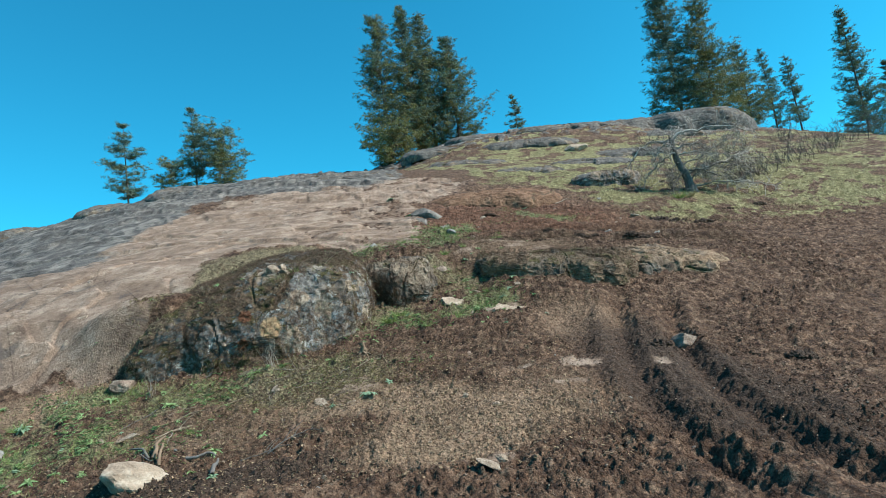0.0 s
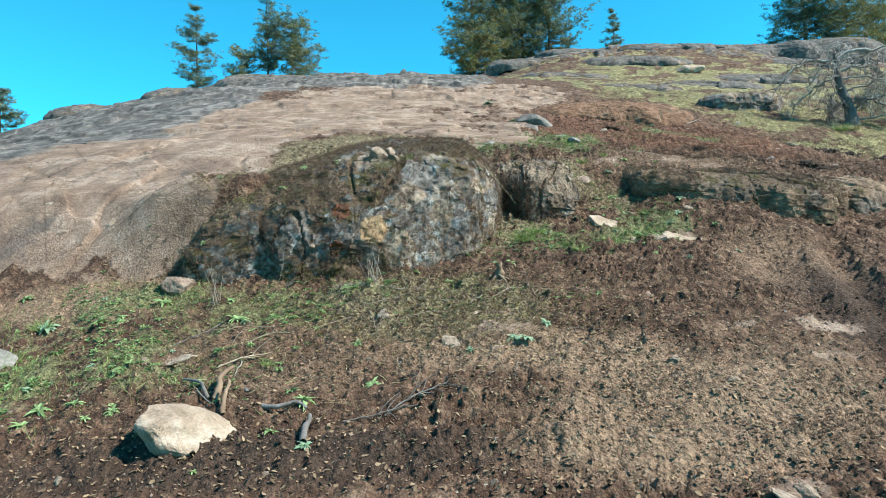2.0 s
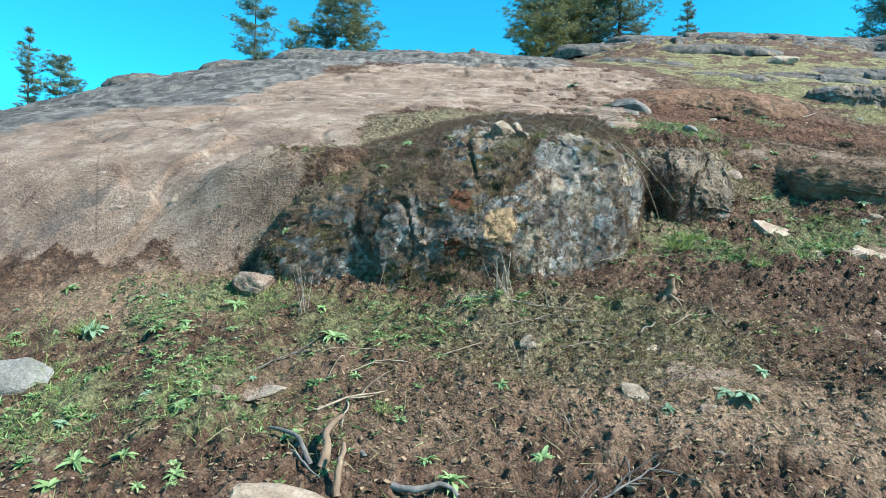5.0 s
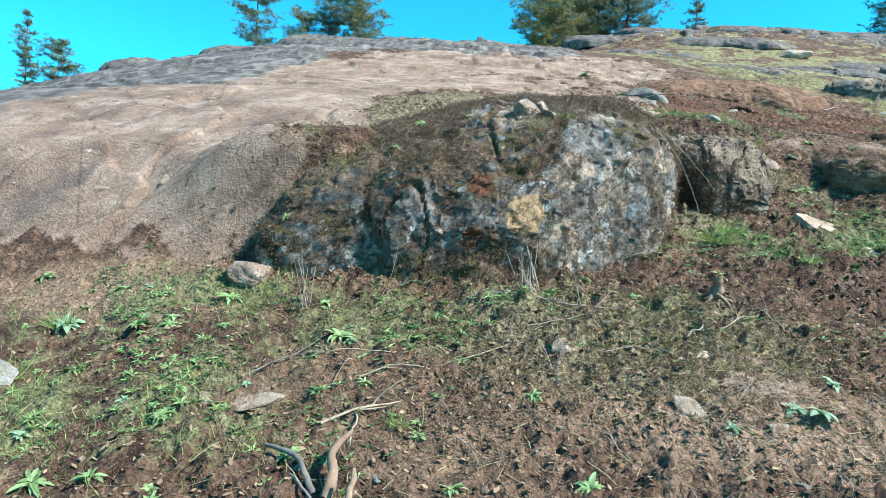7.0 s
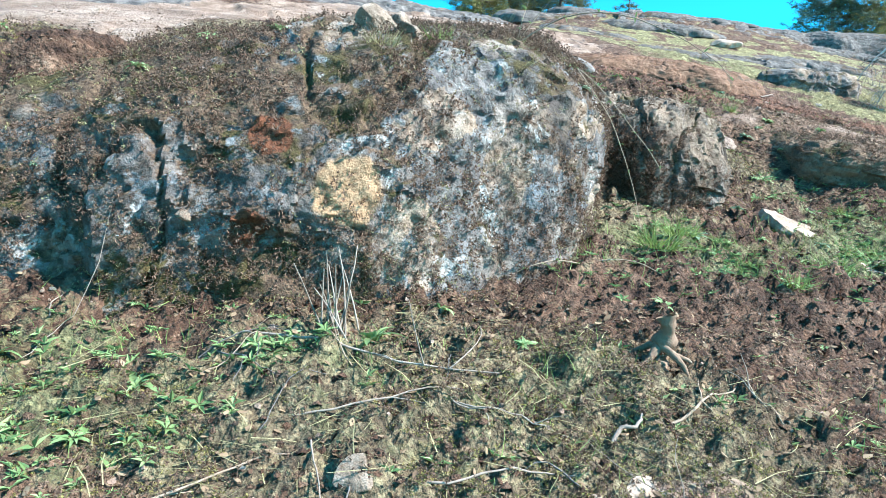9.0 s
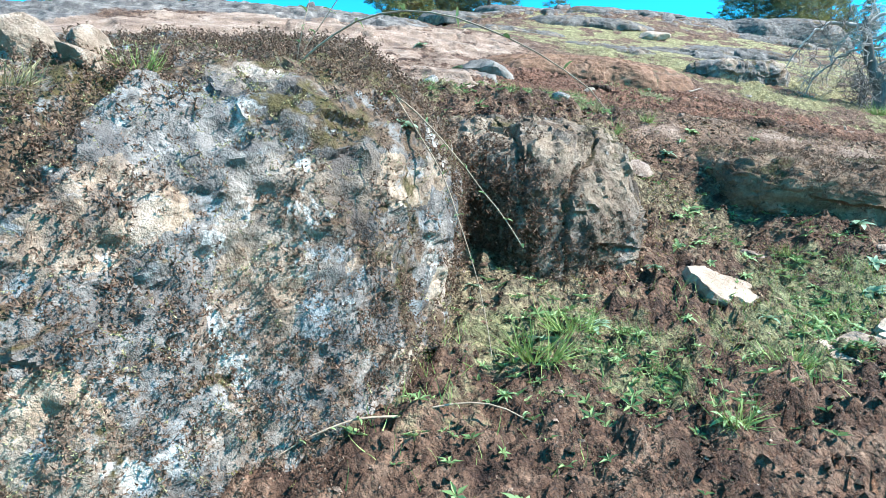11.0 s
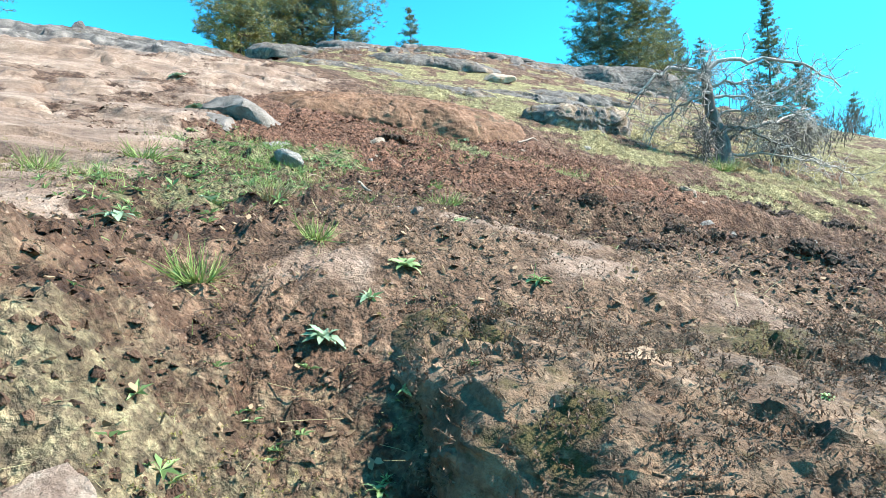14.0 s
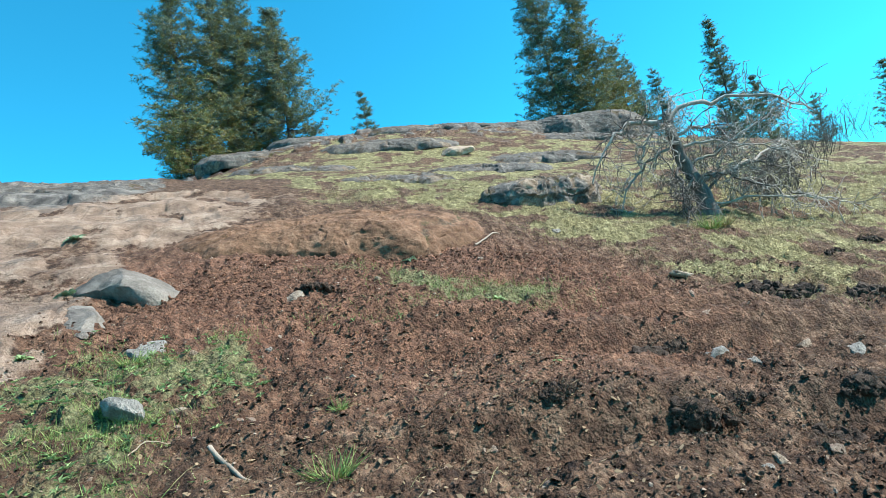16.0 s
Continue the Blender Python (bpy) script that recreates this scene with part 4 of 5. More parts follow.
pine((-22.3, 45.5, 15.9), 6.4, 2.2, 6, thin=0.6, bare=0.1, warm=0.1, label="slender thin-crowned pine on the crest")
pine((-17.4, 46.5, 16.0), 7.4, 1.5, 7, thin=0.7, bare=0.25, warm=0.15, label="slim dark pine on the crest")
pine((-15.4, 46.2, 15.9), 5.2, 2.5, 8, "round", warm=0.45, bare=0.1, label="bushy spreading pine on the crest")
pine((-18.9, 45.8, 15.6), 3.2, 1.7, 9, "round", warm=0.6, bare=0.1, label="low bushy pine on the crest")
pine((10.2, 58.0, 20.2), 5.0, 1.1, 10, thin=0.55, warm=0.15, label="small thin pine behind the crest")
pine((26.6, 57.5, 17.5), 19.5, 3.4, 11, warm=0.2, bare=0.05)
pine((29.6, 56.5, 17.2), 15.0, 4.2, 12, warm=0.7, bare=0.02)
pine((34.6, 60.0, 18.4), 9.5, 2.6, 13, warm=0.35)
pine((43.0, 70.0, 18.0), 13.5, 2.0, 14, thin=0.6, warm=0.1, bare=0.25)
pine((46.0, 70.0, 18.0), 12.5, 1.8, 15, thin=0.6, warm=0.1, bare=0.3)
pine((48.5, 63.0, 14.5), 17.5, 2.6, 16, thin=0.85, warm=0.2, bare=0.1)
pine((52.0, 63.0, 14.5), 10.5, 2.4, 17, warm=0.3)
pine((58.0, 62.0, 13.5), 9.0, 1.6, 18, thin=0.5, warm=0.1, bare=0.2)
pine((66.0, 60.0, 12.5), 12.0, 2.4, 19, thin=0.7, warm=0.2)
pine((-38.0, 43.0, 11.6), 6.8, 1.4, 20, thin=0.5, bare=0.15, warm=0.1, label="slender thin-crowned pine on the crest")
pine((-36.0, 43.5, 12.0), 4.2, 1.4, 21, "round", warm=0.2, label="bushy young pine on the crest")


# ---------------------------------------------------------------- the dead tree and the bare thicket
def branch_path(rng, start, way, long, sag, wander=0.12, n=9):
    p, d, out = np.array(start, float), np.array(way, float), [np.array(start, float)]
    d /= np.linalg.norm(d)
    for _ in range(n - 1):
        d = d + rng.normal(size=3) * wander + [0, 0, -sag]
        d /= np.linalg.norm(d)
        p = p + d * long / (n - 1)
        out.append(p)
    return np.array(out)


def dead_tree(x, y):
    z, _ = rest(x, y)
    rng = np.random.default_rng(77)
    tree = thing("dead_tree", (x, y, z - 0.05), "dead grey tree with a snapped trunk and arching bare branches", "tree")
    h = np.linspace(0, 1, 16)
    stem = np.stack([-0.42 * h + 0.05 * np.sin(h * 7), 0.1 * h, 2.5 * h - 0.1], -1)
    v, f = tube(stem, 0.17 * (1 - 0.45 * h) + 0.10 * np.exp(-h * 9), 12, 0.22, 5)
    v[-13:-1, 2] += np.random.default_rng(8).uniform(-0.05, 0.16, 12)
    part("trunk", mesh_of("trunk", v, f), M_DEAD, tree, "dark cracked trunk, snapped at the top")
    arms = [(-0.60, 2.25, -1.5, 2.95, -2.6, 1.30), (-0.45, 2.32, 1.0, 2.95, 2.95, 1.85), (0.0, 0.75, 1.2, 1.0, 3.2, 1.65), (0.05, 0.5, 1.3, 1.35, 2.6, 0.55), (-0.3, 1.6, 0.6, 1.8, 1.75, 1.15), (-0.4, 1.7, -1.2, 1.6, -2.0, 0.1),
            (-0.3, 1.3, -0.9, 1.25, -1.3, -0.1), (-0.2, 1.2, 1.0, 1.55, 2.4, 2.3), (0.1, 0.3, 1.5, 0.3, 3.0, -0.5), (-0.35, 1.9, 0.8, 2.3, 1.5, 1.5), (-0.5, 2.1, -1.0, 2.3, -1.55, 1.1), (0.0, 0.9, 0.9, 0.8, 1.5, -0.05), (-0.15, 0.8, -0.7, 0.8, -1.0, 0.0), (-0.4, 1.9, -0.1, 2.8, 0.5, 3.1)]
    for k, (x0, z0, x1, z1, x2, z2) in enumerate(arms):
        u = np.linspace(0, 1, 14)
        reach = rng.uniform(-1.0, 0.8)
        path = np.stack([x0 * (1 - u) ** 2 + 2 * x1 * u * (1 - u) + x2 * u * u, reach * u + 0.12 * np.sin(u * 5 + k), z0 * (1 - u) ** 2 + 2 * z1 * u * (1 - u) + z2 * u * u], -1)
        path[1:] += np.cumsum(rng.normal(size=(13, 3)), 0) * 0.022 + rng.normal(size=(13, 3)) * 0.03
        main = k in (0, 1, 2)
        v, f = tube(path, np.linspace(0.066 if main else 0.036, 0.012, 14), 6, 0.22, k)
        limb = part("branch", mesh_of("branch", v, f), M_DEAD if k in (3, 6, 11, 12) else M_SILVER, tree, "bleached arching branch" if main else "")
        twigs = Heap()
        out = 0.35 if x2 > x0 else -0.35
        for _ in range(28):
            at = path[rng.integers(2, 14)]
            w = branch_path(rng, at, rng.normal(size=3) * [1, 1, 0.9] + [out, 0, -0.05], rng.uniform(0.3, 1.0), 0.05, 0.30, 7)
            v, f = tube(w, np.linspace(0.013, 0.006, 7), 3)
            twigs.add(v, f)
            for _ in range(4):
                c = branch_path(rng, w[rng.integers(2, 7)], rng.normal(size=3) + [0, 0, -0.1], rng.uniform(0.12, 0.45), 0.04, 0.35, 5)
                v, f = tube(c, np.linspace(0.009, 0.005, 5), 3)
                twigs.add(v, f)
        tagged(part("twig_network", twigs.mesh("twig_network"), M_DEAD if k % 3 == 0 else M_SILVER, limb), kind="stuff")
    return tree


dead_tree(11.0, 24.45)


def bare_shrub(x, y, tall, wide, seed, stems=26, material=None):
    z, _ = rest(x, y)
    rng = np.random.default_rng(seed)
    shrub = thing("bare_shrub", (x, y, z - 0.03), "leafless grey thicket of thin upright stems", "shrub", "bare shrubs")
    canes, twigs = Heap(), Heap()
    for _ in range(stems):
        w = branch_path(rng, (*rng.normal(size=2) * 0.25 * wide, 0), (rng.normal() * 0.4, rng.normal() * 0.4, 1), tall * rng.uniform(0.5, 1.1), -0.01, 0.13, 8)
        v, f = tube(w, np.linspace(0.012, 0.004, 8), 3)
        canes.add(v, f)
        for _ in range(6):
            u = branch_path(rng, w[rng.integers(2, 8)], rng.normal(size=3) + [0, 0, 0.5], tall * rng.uniform(0.15, 0.4), 0, 0.2, 5)
            v, f = tube(u, np.linspace(0.007, 0.003, 5), 3)
            twigs.add(v, f)
    tagged(part("stem_network", canes.mesh("stem_network"), M_DEAD, shrub), kind="stuff")
    tagged(part("twig_network", twigs.mesh("twig_network"), M_DEAD, shrub), kind="stuff")


for k, (bx, by, bt, bw) in enumerate(((13.2, 25.2, 1.5, 1.6), (15.0, 26.5, 1.7, 2.0), (17.5, 28.5, 2.0, 2.2), (20.5, 30.5, 2.0, 2.4), (16.0, 30.5, 1.6, 2.0), (24.0, 33.0, 2.2, 2.6), (12.6, 26.8, 1.2, 1.4), (28.0, 36.0, 2.5, 3.0), (33.0, 40.0, 2.8, 3.2), (22.5, 36.5, 2.0, 2.6))):
    bare_shrub(bx, by, bt * 0.72, bw, 100 + k, 34)


# ---------------------------------------------------------------- stones
STONES = {}
for kind, flat, rough in (("lump", 0.7, 0.35), ("flat", 0.22, 0.4), ("chip", 0.5, 0.45)):
    STONES[kind] = [stone_mesh(f"stone_{kind}", 200 + 10 * len(STONES) + k, 3, flat, rough) for k in range(5)]
STONE_LOOKS = {"pale": (M_PALE_STONE, "pale weathered stone lying in the soil"), "brown": (M_BROWN_STONE, "brown-grey stone half buried in the soil"), "grey": (M_GREY_STONE, "grey broken stone lying on the slope")}
stone_data = {}


def stone(x, y, size, look_="brown", kind="lump", turn=0.0, name="stone", label="", sink=0.12):
    k = int((x * 7.1 + y * 3.7 + 100) * 10) % 5
    key = (kind, k, look_)
    if key not in stone_data:
        stone_data[key] = STONES[kind][k].copy()
        stone_data[key].materials.append(STONE_LOOKS[look_][0])
    ob = new(name, stone_data[key])
    ob.matrix_basis = lying(x, y, turn, 0.8, (sink + (-0.09 if kind == "flat" else 0.16)) * size) @ Matrix.Scale(size * 0.9, 4)
    return tagged(ob, label or STONE_LOOKS[look_][1], "stone", "loose stones")


def boulder(name, x, y, size, look_, seed, flat, turn, label, sink=0.1, stretch=1.0):
    me = stone_mesh(name, seed, 4, flat, 0.22, 9)
    me.materials.append(STONE_LOOKS[look_][0])
    ob = new(name, me)
    ob.matrix_basis = lying(x, y, turn, 0.5, sink * size) @ Matrix.Diagonal((size * stretch, size, size, 1))
    return tagged(ob, label, "boulder")


boulder("boulder", -3.78, 7.22, 0.70, "pale", 301, 0.46, 8, "cream-coloured rounded boulder resting on wet soil", 0.10)
boulder("boulder", -6.42, 8.50, 0.62, "grey", 302, 0.70, 40, "smooth grey boulder among green weeds")
boulder("rock", -5.16, 10.02, 0.40, "brown", 303, 0.6, 20, "squarish grey rock at the outcrop's foot", 0.08)
boulder("rock", -1.36, 14.42, 0.36, "grey", 306, 0.8, 70, "pointed grey rock standing in grass", 0.22)
boulder("rock", 0.70, 17.68, 0.34, "grey", 307, 0.55, -20, "grey angular rock lying in brown soil", 0.14)
boulder("rock", 4.10, 10.45, 0.62, "brown", 308, 0.5, 10, "brown rock half buried beside the ruts", 0.12)
boulder("rock", 10.3, 38.2, 1.5, "pale", 309, 0.5, 0, "pale boulder on the upper slope")


def plate(x, y, size, thick, turn, lean, seed, label):
    """A ragged flat plate of broken rock, tilted out of the soil."""
    rng = np.random.default_rng(seed)
    n, rings = 46, 9
    th = np.arange(n) * 2 * np.pi / n
    r = 0.5 * (1 + 0.34 * fbm(np.cos(th) * 1.5 + seed, np.sin(th) * 1.5, 0, 3, seed) + 0.10 * np.sign(np.sin(th * 5 + seed)) * rng.uniform(0.3, 1, n))
    u = np.concatenate([np.linspace(0.02, 0.97, rings), [1.0, 0.94]])
    X, Y = u[:, None] * (r * np.cos(th)) * size[0], u[:, None] * (r * np.sin(th)) * size[1]
    top = 0.5 * thick + 0.35 * thick * fbm(X * 6, Y * 6, 0, 4, seed) + 0.3 * thick * np.round(1.6 * fbm(X * 3, Y * 3, 0, 2, seed + 2))
    Z = np.where(np.arange(rings + 2)[:, None] < rings, top, np.where(np.arange(rings + 2)[:, None] == rings, 0.0, -0.6 * thick))
    me = mesh_of("rock", np.stack([X, Y, Z], -1).reshape(-1, 3), grid_faces(rings + 2, n, wrap=True))
    me.set_sharp_from_angle(angle=radians(35))
    me.materials.append(STONE_LOOKS["pale"][0])
    ob = new("rock", me)
    ob.matrix_basis = lying(x, y, turn, 0.15, 0.35 * thick) @ pose(0, 0, 0, *lean, 0)
    return tagged(ob, label, "rock")


plate(0.30, 12.20, (0.46, 0.36), 0.05, 25, (24, 4), 51, "pale flat plate of rock tilted over the soil")
plate(0.80, 11.72, (0.50, 0.40), 0.06, -10, (20, -4), 52, "pale flat rock in green weeds")
plate(1.40, 11.95, (0.80, 0.46), 0.07, 10, (18, 6), 53, "long flat pale rock with a dark broken top")
plate(-1.42, 9.40, (0.66, 0.30), 0.03, 4, (16, 2), 54, "thin pale plate of bedrock level with the soil")
for k, (x, y, w) in enumerate(((-2.88, 11.0, 0.26), (-2.66, 10.95, 0.22), (-2.76, 11.16, 0.2), (-2.58, 11.1, 0.15), (-3.02, 11.12, 0.15))):
    boulder("rock", x, y, w, "pale", 320 + k, 0.8, k * 50, "whitish weathered rock on top of the mossy outcrop", 0.12)


def split_block(x, y, size, turn, lean, seed, label):
    """An angular block of grey bedrock, set into the slope, with split faces and worn edges."""
    v, f = ICO4
    q = v / (np.abs(v) ** 5).sum(1)[:, None] ** (1 / 5) * 0.5
    rng = np.random.default_rng(seed)
    for _ in range(9):
        d = rng.normal(size=3) * [1, 1, 0.7] + [0, 0, 0.25]
        d /= np.linalg.norm(d)
        q = q - np.clip(q @ d - rng.uniform(0.30, 0.42), 0, None)[:, None] * d
    q[:, 2] += 0.30 * (-q[:, 0]) * (q[:, 2] > 0) * (0.5 + q[:, 2])
    k = 0.07 * fbm(q[:, 0] * 3 + seed, q[:, 1] * 3, q[:, 2] * 3, 4, seed) + 0.025 * fbm(q[:, 0] * 14, q[:, 1] * 14, q[:, 2] * 14, 2, seed + 1)
    me = mesh_of("rock", (q + v * k[:, None]) * size, f)
    me.set_sharp_from_angle(angle=radians(28))
    me.materials.append(M_SPLIT)
    ob = new("rock", me)
    ob.matrix_basis = lying(x, y, turn, 0.3, 0.12 * size[2]) @ pose(0, 0, 0, *lean, 0)
    return tagged(ob, label, "boulder")


split_block(-0.02, 21.35, (1.25, 1.2, 0.85), -16, (4, 8), 21, "dark grey split block of bedrock beside the pale slab")
split_block(-0.14, 20.05, (0.48, 1.15, 0.36), 8, (0, 6), 22, "long grey slab leaning against the split block")
boulder("rock", 0.55, 19.18, 0.46, "grey", 311, 0.35, 10, "flat grey slab on the edge of the bedrock", 0.16)


def turf(x, y, size, seed, turn=0.0):
    """A lump of dark torn sod thrown up along the tracks, its colour holding the hollows' shade, with roots hanging
    from it.
    """
    rng = np.random.default_rng(seed)
    ob = tagged(new("turf_clod"), "dark wet lump of torn turf beside the tracks, shade in its colour", "soil clod", "torn turf lumps")
    ob.matrix_basis = lying(x, y, turn, 0.5, 0.02)
    heap = Heap()
    tops = []
    for _ in range(int(60 + 50 * size)):
        q, g = rng.normal(size=3) * [0.24, 0.10, 0.0] * size, ICO2[0]
        r = size * rng.uniform(0.03, 0.095) * math.exp(-4.0 * (q[0] ** 2 + 4 * q[1] ** 2) / size**2) + 0.015
        q[2] = rng.uniform(0.0, 1.3) * r
        k = 1 + 0.5 * fbm(g[:, 0] * 2 + rng.uniform(0, 50), g[:, 1] * 2, g[:, 2] * 2, 2, seed)
        heap.add(g * k[:, None] * r * rng.uniform(0.6, 1.4, 3) + q, ICO2[1])
        tops.append(q + [0, 0, 0.6 * r])
    tagged(part("sod", heap.mesh("sod", False), M_SOD, ob), kind="stuff")
    p = np.array(tops)
    rv, rf = spread(shoots(3, seed), p, rng.uniform(0.03, 0.08, len(p)), rng, 1.2)
    tagged(part("root_fringe", mesh_of("root_fringe", rv, rf, False), M_HEATH, ob), kind="stuff")


for k, (x, y, w) in enumerate(((7.55, 19.95, 0.9), (8.2, 19.78, 0.9), (8.9, 19.6, 0.8), (6.6, 19.9, 0.5), (4.85, 18.33, 0.75), (5.2, 18.45, 0.4), (4.2, 16.86, 0.5), (4.62, 16.98, 0.35), (5.15, 16.78, 0.55), (5.7, 16.95, 0.45), (3.1, 17.12, 0.55), (3.35, 16.95, 0.3), (6.1, 16.9, 0.6), (1.75, 15.4, 0.28), (2.1, 15.35, 0.3), (2.75, 15.2, 0.35), (12.4, 22.2, 0.6), (10.8, 21.6, 0.5), (2.2, 20.6, 0.4), (3.4, 9.9, 0.4), (5.3, 9.3, 0.5), (3.6, 7.0, 0.4))):
    turf(x, y, w, 700 + k, (k * 47) % 40 - 20)


def stump(x, y):
    """A bleached root stump on bare prongs."""
    z, _ = rest(x, y)
    rng = np.random.default_rng(61)
    ob = thing("tree_stump", (x, y, z - 0.02), "small bleached stump with bare root prongs", "stump")
    t = np.linspace(0, 1, 22)
    v, f = tube(np.stack([0.05 * np.sin(t * 2.4), 0.03 * np.sin(t * 5), 0.27 * t - 0.02], -1), 0.052 - 0.018 * t + 0.010 * np.sin(t * 14) + 0.02 * np.exp(-t * 6), 12, 0.22, 4)
    part("trunk", mesh_of("trunk", v, f), M_STUB, ob)
    for a, long, up in ((15, 0.16, -0.5), (130, 0.2, 0.05), (215, 0.14, -0.4), (300, 0.24, -0.25), (255, 0.15, -0.8)):
        w = branch_path(rng, (0.02, 0, 0.11), (math.cos(radians(a)), math.sin(radians(a)), up), long, 0.10, 0.2, 9)
        v, f = tube(w, np.linspace(0.022, 0.007, 9), 8, 0.2, a)
        part("root", mesh_of("root", v, f), M_STUB, ob)


stump(-1.36, 10.10)

for x, y, size, look_, kind, turn in ((-4.42, 8.52, 0.34, "pale", "flat", 20), (0.39, 10.11, 0.15, "brown", "chip", 0), (-1.29, 8.0, 0.11, "grey", "chip", 50), (-0.84, 8.13, 0.09, "pale", "chip", 10), (0.20, 8.49, 0.12, "pale", "lump", 70),
                                      (0.58, 8.14, 0.13, "pale", "lump", 30), (-1.85, 8.80, 0.22, "pale", "flat", 15), (-2.56, 9.26, 0.15, "pale", "flat", 40), (-1.37, 8.67, 0.11, "pale", "chip", 80), (-1.43, 8.21, 0.10, "grey", "lump", 0),
                                      (-2.29, 8.55, 0.08, "grey", "chip", 20), (-1.05, 9.93, 0.12, "pale", "chip", 66), (-4.75, 8.46, 0.08, "brown", "chip", 30), (-7.79, 11.22, 0.17, "pale", "chip", 10)):
    stone(x, y, size, look_, kind, turn)
for x, y, size, look_, kind, turn in ((-1.00, 14.99, 0.20, "pale", "lump", 30), (-0.05, 13.05, 0.12, "pale", "lump", 0), (-0.59, 12.42, 0.06, "pale", "chip", 20), (0.87, 12.85, 0.34, "brown", "flat", 12), (0.18, 13.25, 0.24, "brown", "flat", 44),
                                      (1.69, 12.68, 0.16, "pale", "flat", 0), (7.27, 20.85, 0.50, "pale", "flat", 0), (6.68, 18.38, 0.26, "pale", "chip", 24), (5.92, 19.56, 0.28, "pale", "chip", 70), (1.91, 20.48, 0.28, "pale", "flat", 15),
                                      (5.39, 18.01, 0.28, "grey", "lump", 20), (5.61, 17.88, 0.22, "grey", "chip", 80), (6.76, 17.93, 0.24, "grey", "lump", 5), (6.03, 17.47, 0.20, "brown", "chip", 38), (6.91, 23.74, 0.26, "grey", "lump", 10)):
    stone(x, y, size, look_, kind, turn)
for x, y, size, look_, kind, turn in ((4.26, 28.87, 0.40, "pale", "lump", 0), (4.27, 16.27, 0.09, "pale", "chip", 0), (0.97, 17.87, 0.10, "pale", "chip", 44), 
                                      (0.32, 6.57, 0.34, "pale", "flat", 30), (0.45, 6.75, 0.16, "pale", "lump", 0)):
    stone(x, y, size, look_, kind, turn)
rng = np.random.default_rng(5)
for _ in range(170):
    x, y = rng.uniform(-5.5, 4.5), rng.uniform(6.4, 10.2)
    if rng.random() < 0.4:
        x, y = rng.uniform(0.5, 8.5), rng.uniform(15, 22)
    stone(x, y, 0.03 + 0.07 * rng.random() ** 2.5 + (0.04 if y > 15 else 0), ("pale", "brown", "brown", "grey")[rng.integers(4)], ("lump", "chip")[rng.integers(2)], rng.uniform(0, 360))
for _ in range(90):
    x = rng.uniform(-10.0, -5.6)
    stone(x, rng.uniform(10.8, 13.6), 0.04 + 0.12 * rng.random() ** 2.5, ("pale", "brown")[rng.integers(2)], "chip", rng.uniform(0, 360))


# ---------------------------------------------------------------- plants
def leaf_mesh(name, long, wide, lobed, droop, seed):
    """A leaf as a bent, folded blade with a lobed edge, growing along +x."""
    rng = np.random.default_rng(seed)
    n = 9
    t = np.linspace(0, 1, n)
    half = wide * (np.sin(np.pi * np.power(t, 0.75)) ** 0.8 + 0.10) * (1 - 0.3 * lobed * (np.arange(n) % 2))
    half[-1] = 0.004
    x, z = long * t, long * (0.62 * t - droop * t * t)
    left = np.stack([x, half * (1 + 0.1 * rng.normal(size=n)), z + half * 0.35], -1)
    right = np.stack([x, -half * (1 + 0.1 * rng.normal(size=n)), z + half * 0.35], -1)
    mid = np.stack([x, 0 * x, z], -1)
    v = np.concatenate([left, mid, right])
    k = np.arange(n - 1)
    f = np.concatenate([np.stack([k, k + 1, k + 1 + n, k + n], -1), np.stack([k + n, k + 1 + n, k + 1 + 2 * n, k + 2 * n], -1)])
    return mesh_of(name, v, f)


LEAVES = {False: [], True: []}
for grey in (False, True):
    for k in range(5):
        me = leaf_mesh("leaf", 0.5, 0.062 + 0.014 * (k % 3) + (0.02 if grey else 0), 0.8 if k % 2 == 0 else 0.2, 0.5 + 0.12 * k, 400 + k)
        me.materials.append(M_ROSETTE_GREY if grey else M_ROSETTE)
        LEAVES[grey].append(me)


def rosette(x, y, wide, grey=False, seed=0):
    rng = np.random.default_rng(int(1000 + x * 37 + y * 91 + seed))
    plant = tagged(new("rosette_plant"), "grey-green leafy rosette in brown soil" if grey else "fresh green leafy rosette in brown soil", "plant", "leafy rosettes")
    plant.matrix_basis = lying(x, y, rng.uniform(0, 360), 0.5) @ Matrix.Scale(wide, 4)
    count = int(rng.integers(13, 20))
    for k in range(count):
        ring = k / count
        ob = part("leaf", LEAVES[grey][rng.integers(5)], None, plant)
        s = (0.65 + 0.5 * rng.random()) * (1.1 - 0.45 * ring)
        ob.matrix_basis = pose(0, 0, 0.01, 0, 0, k * 137.5 + rng.uniform(-15, 15)) @ pose(0, 0, 0, rng.uniform(-14, 14), -38 * ring + rng.uniform(-8, 12), 0) @ Matrix.Scale(s, 4)


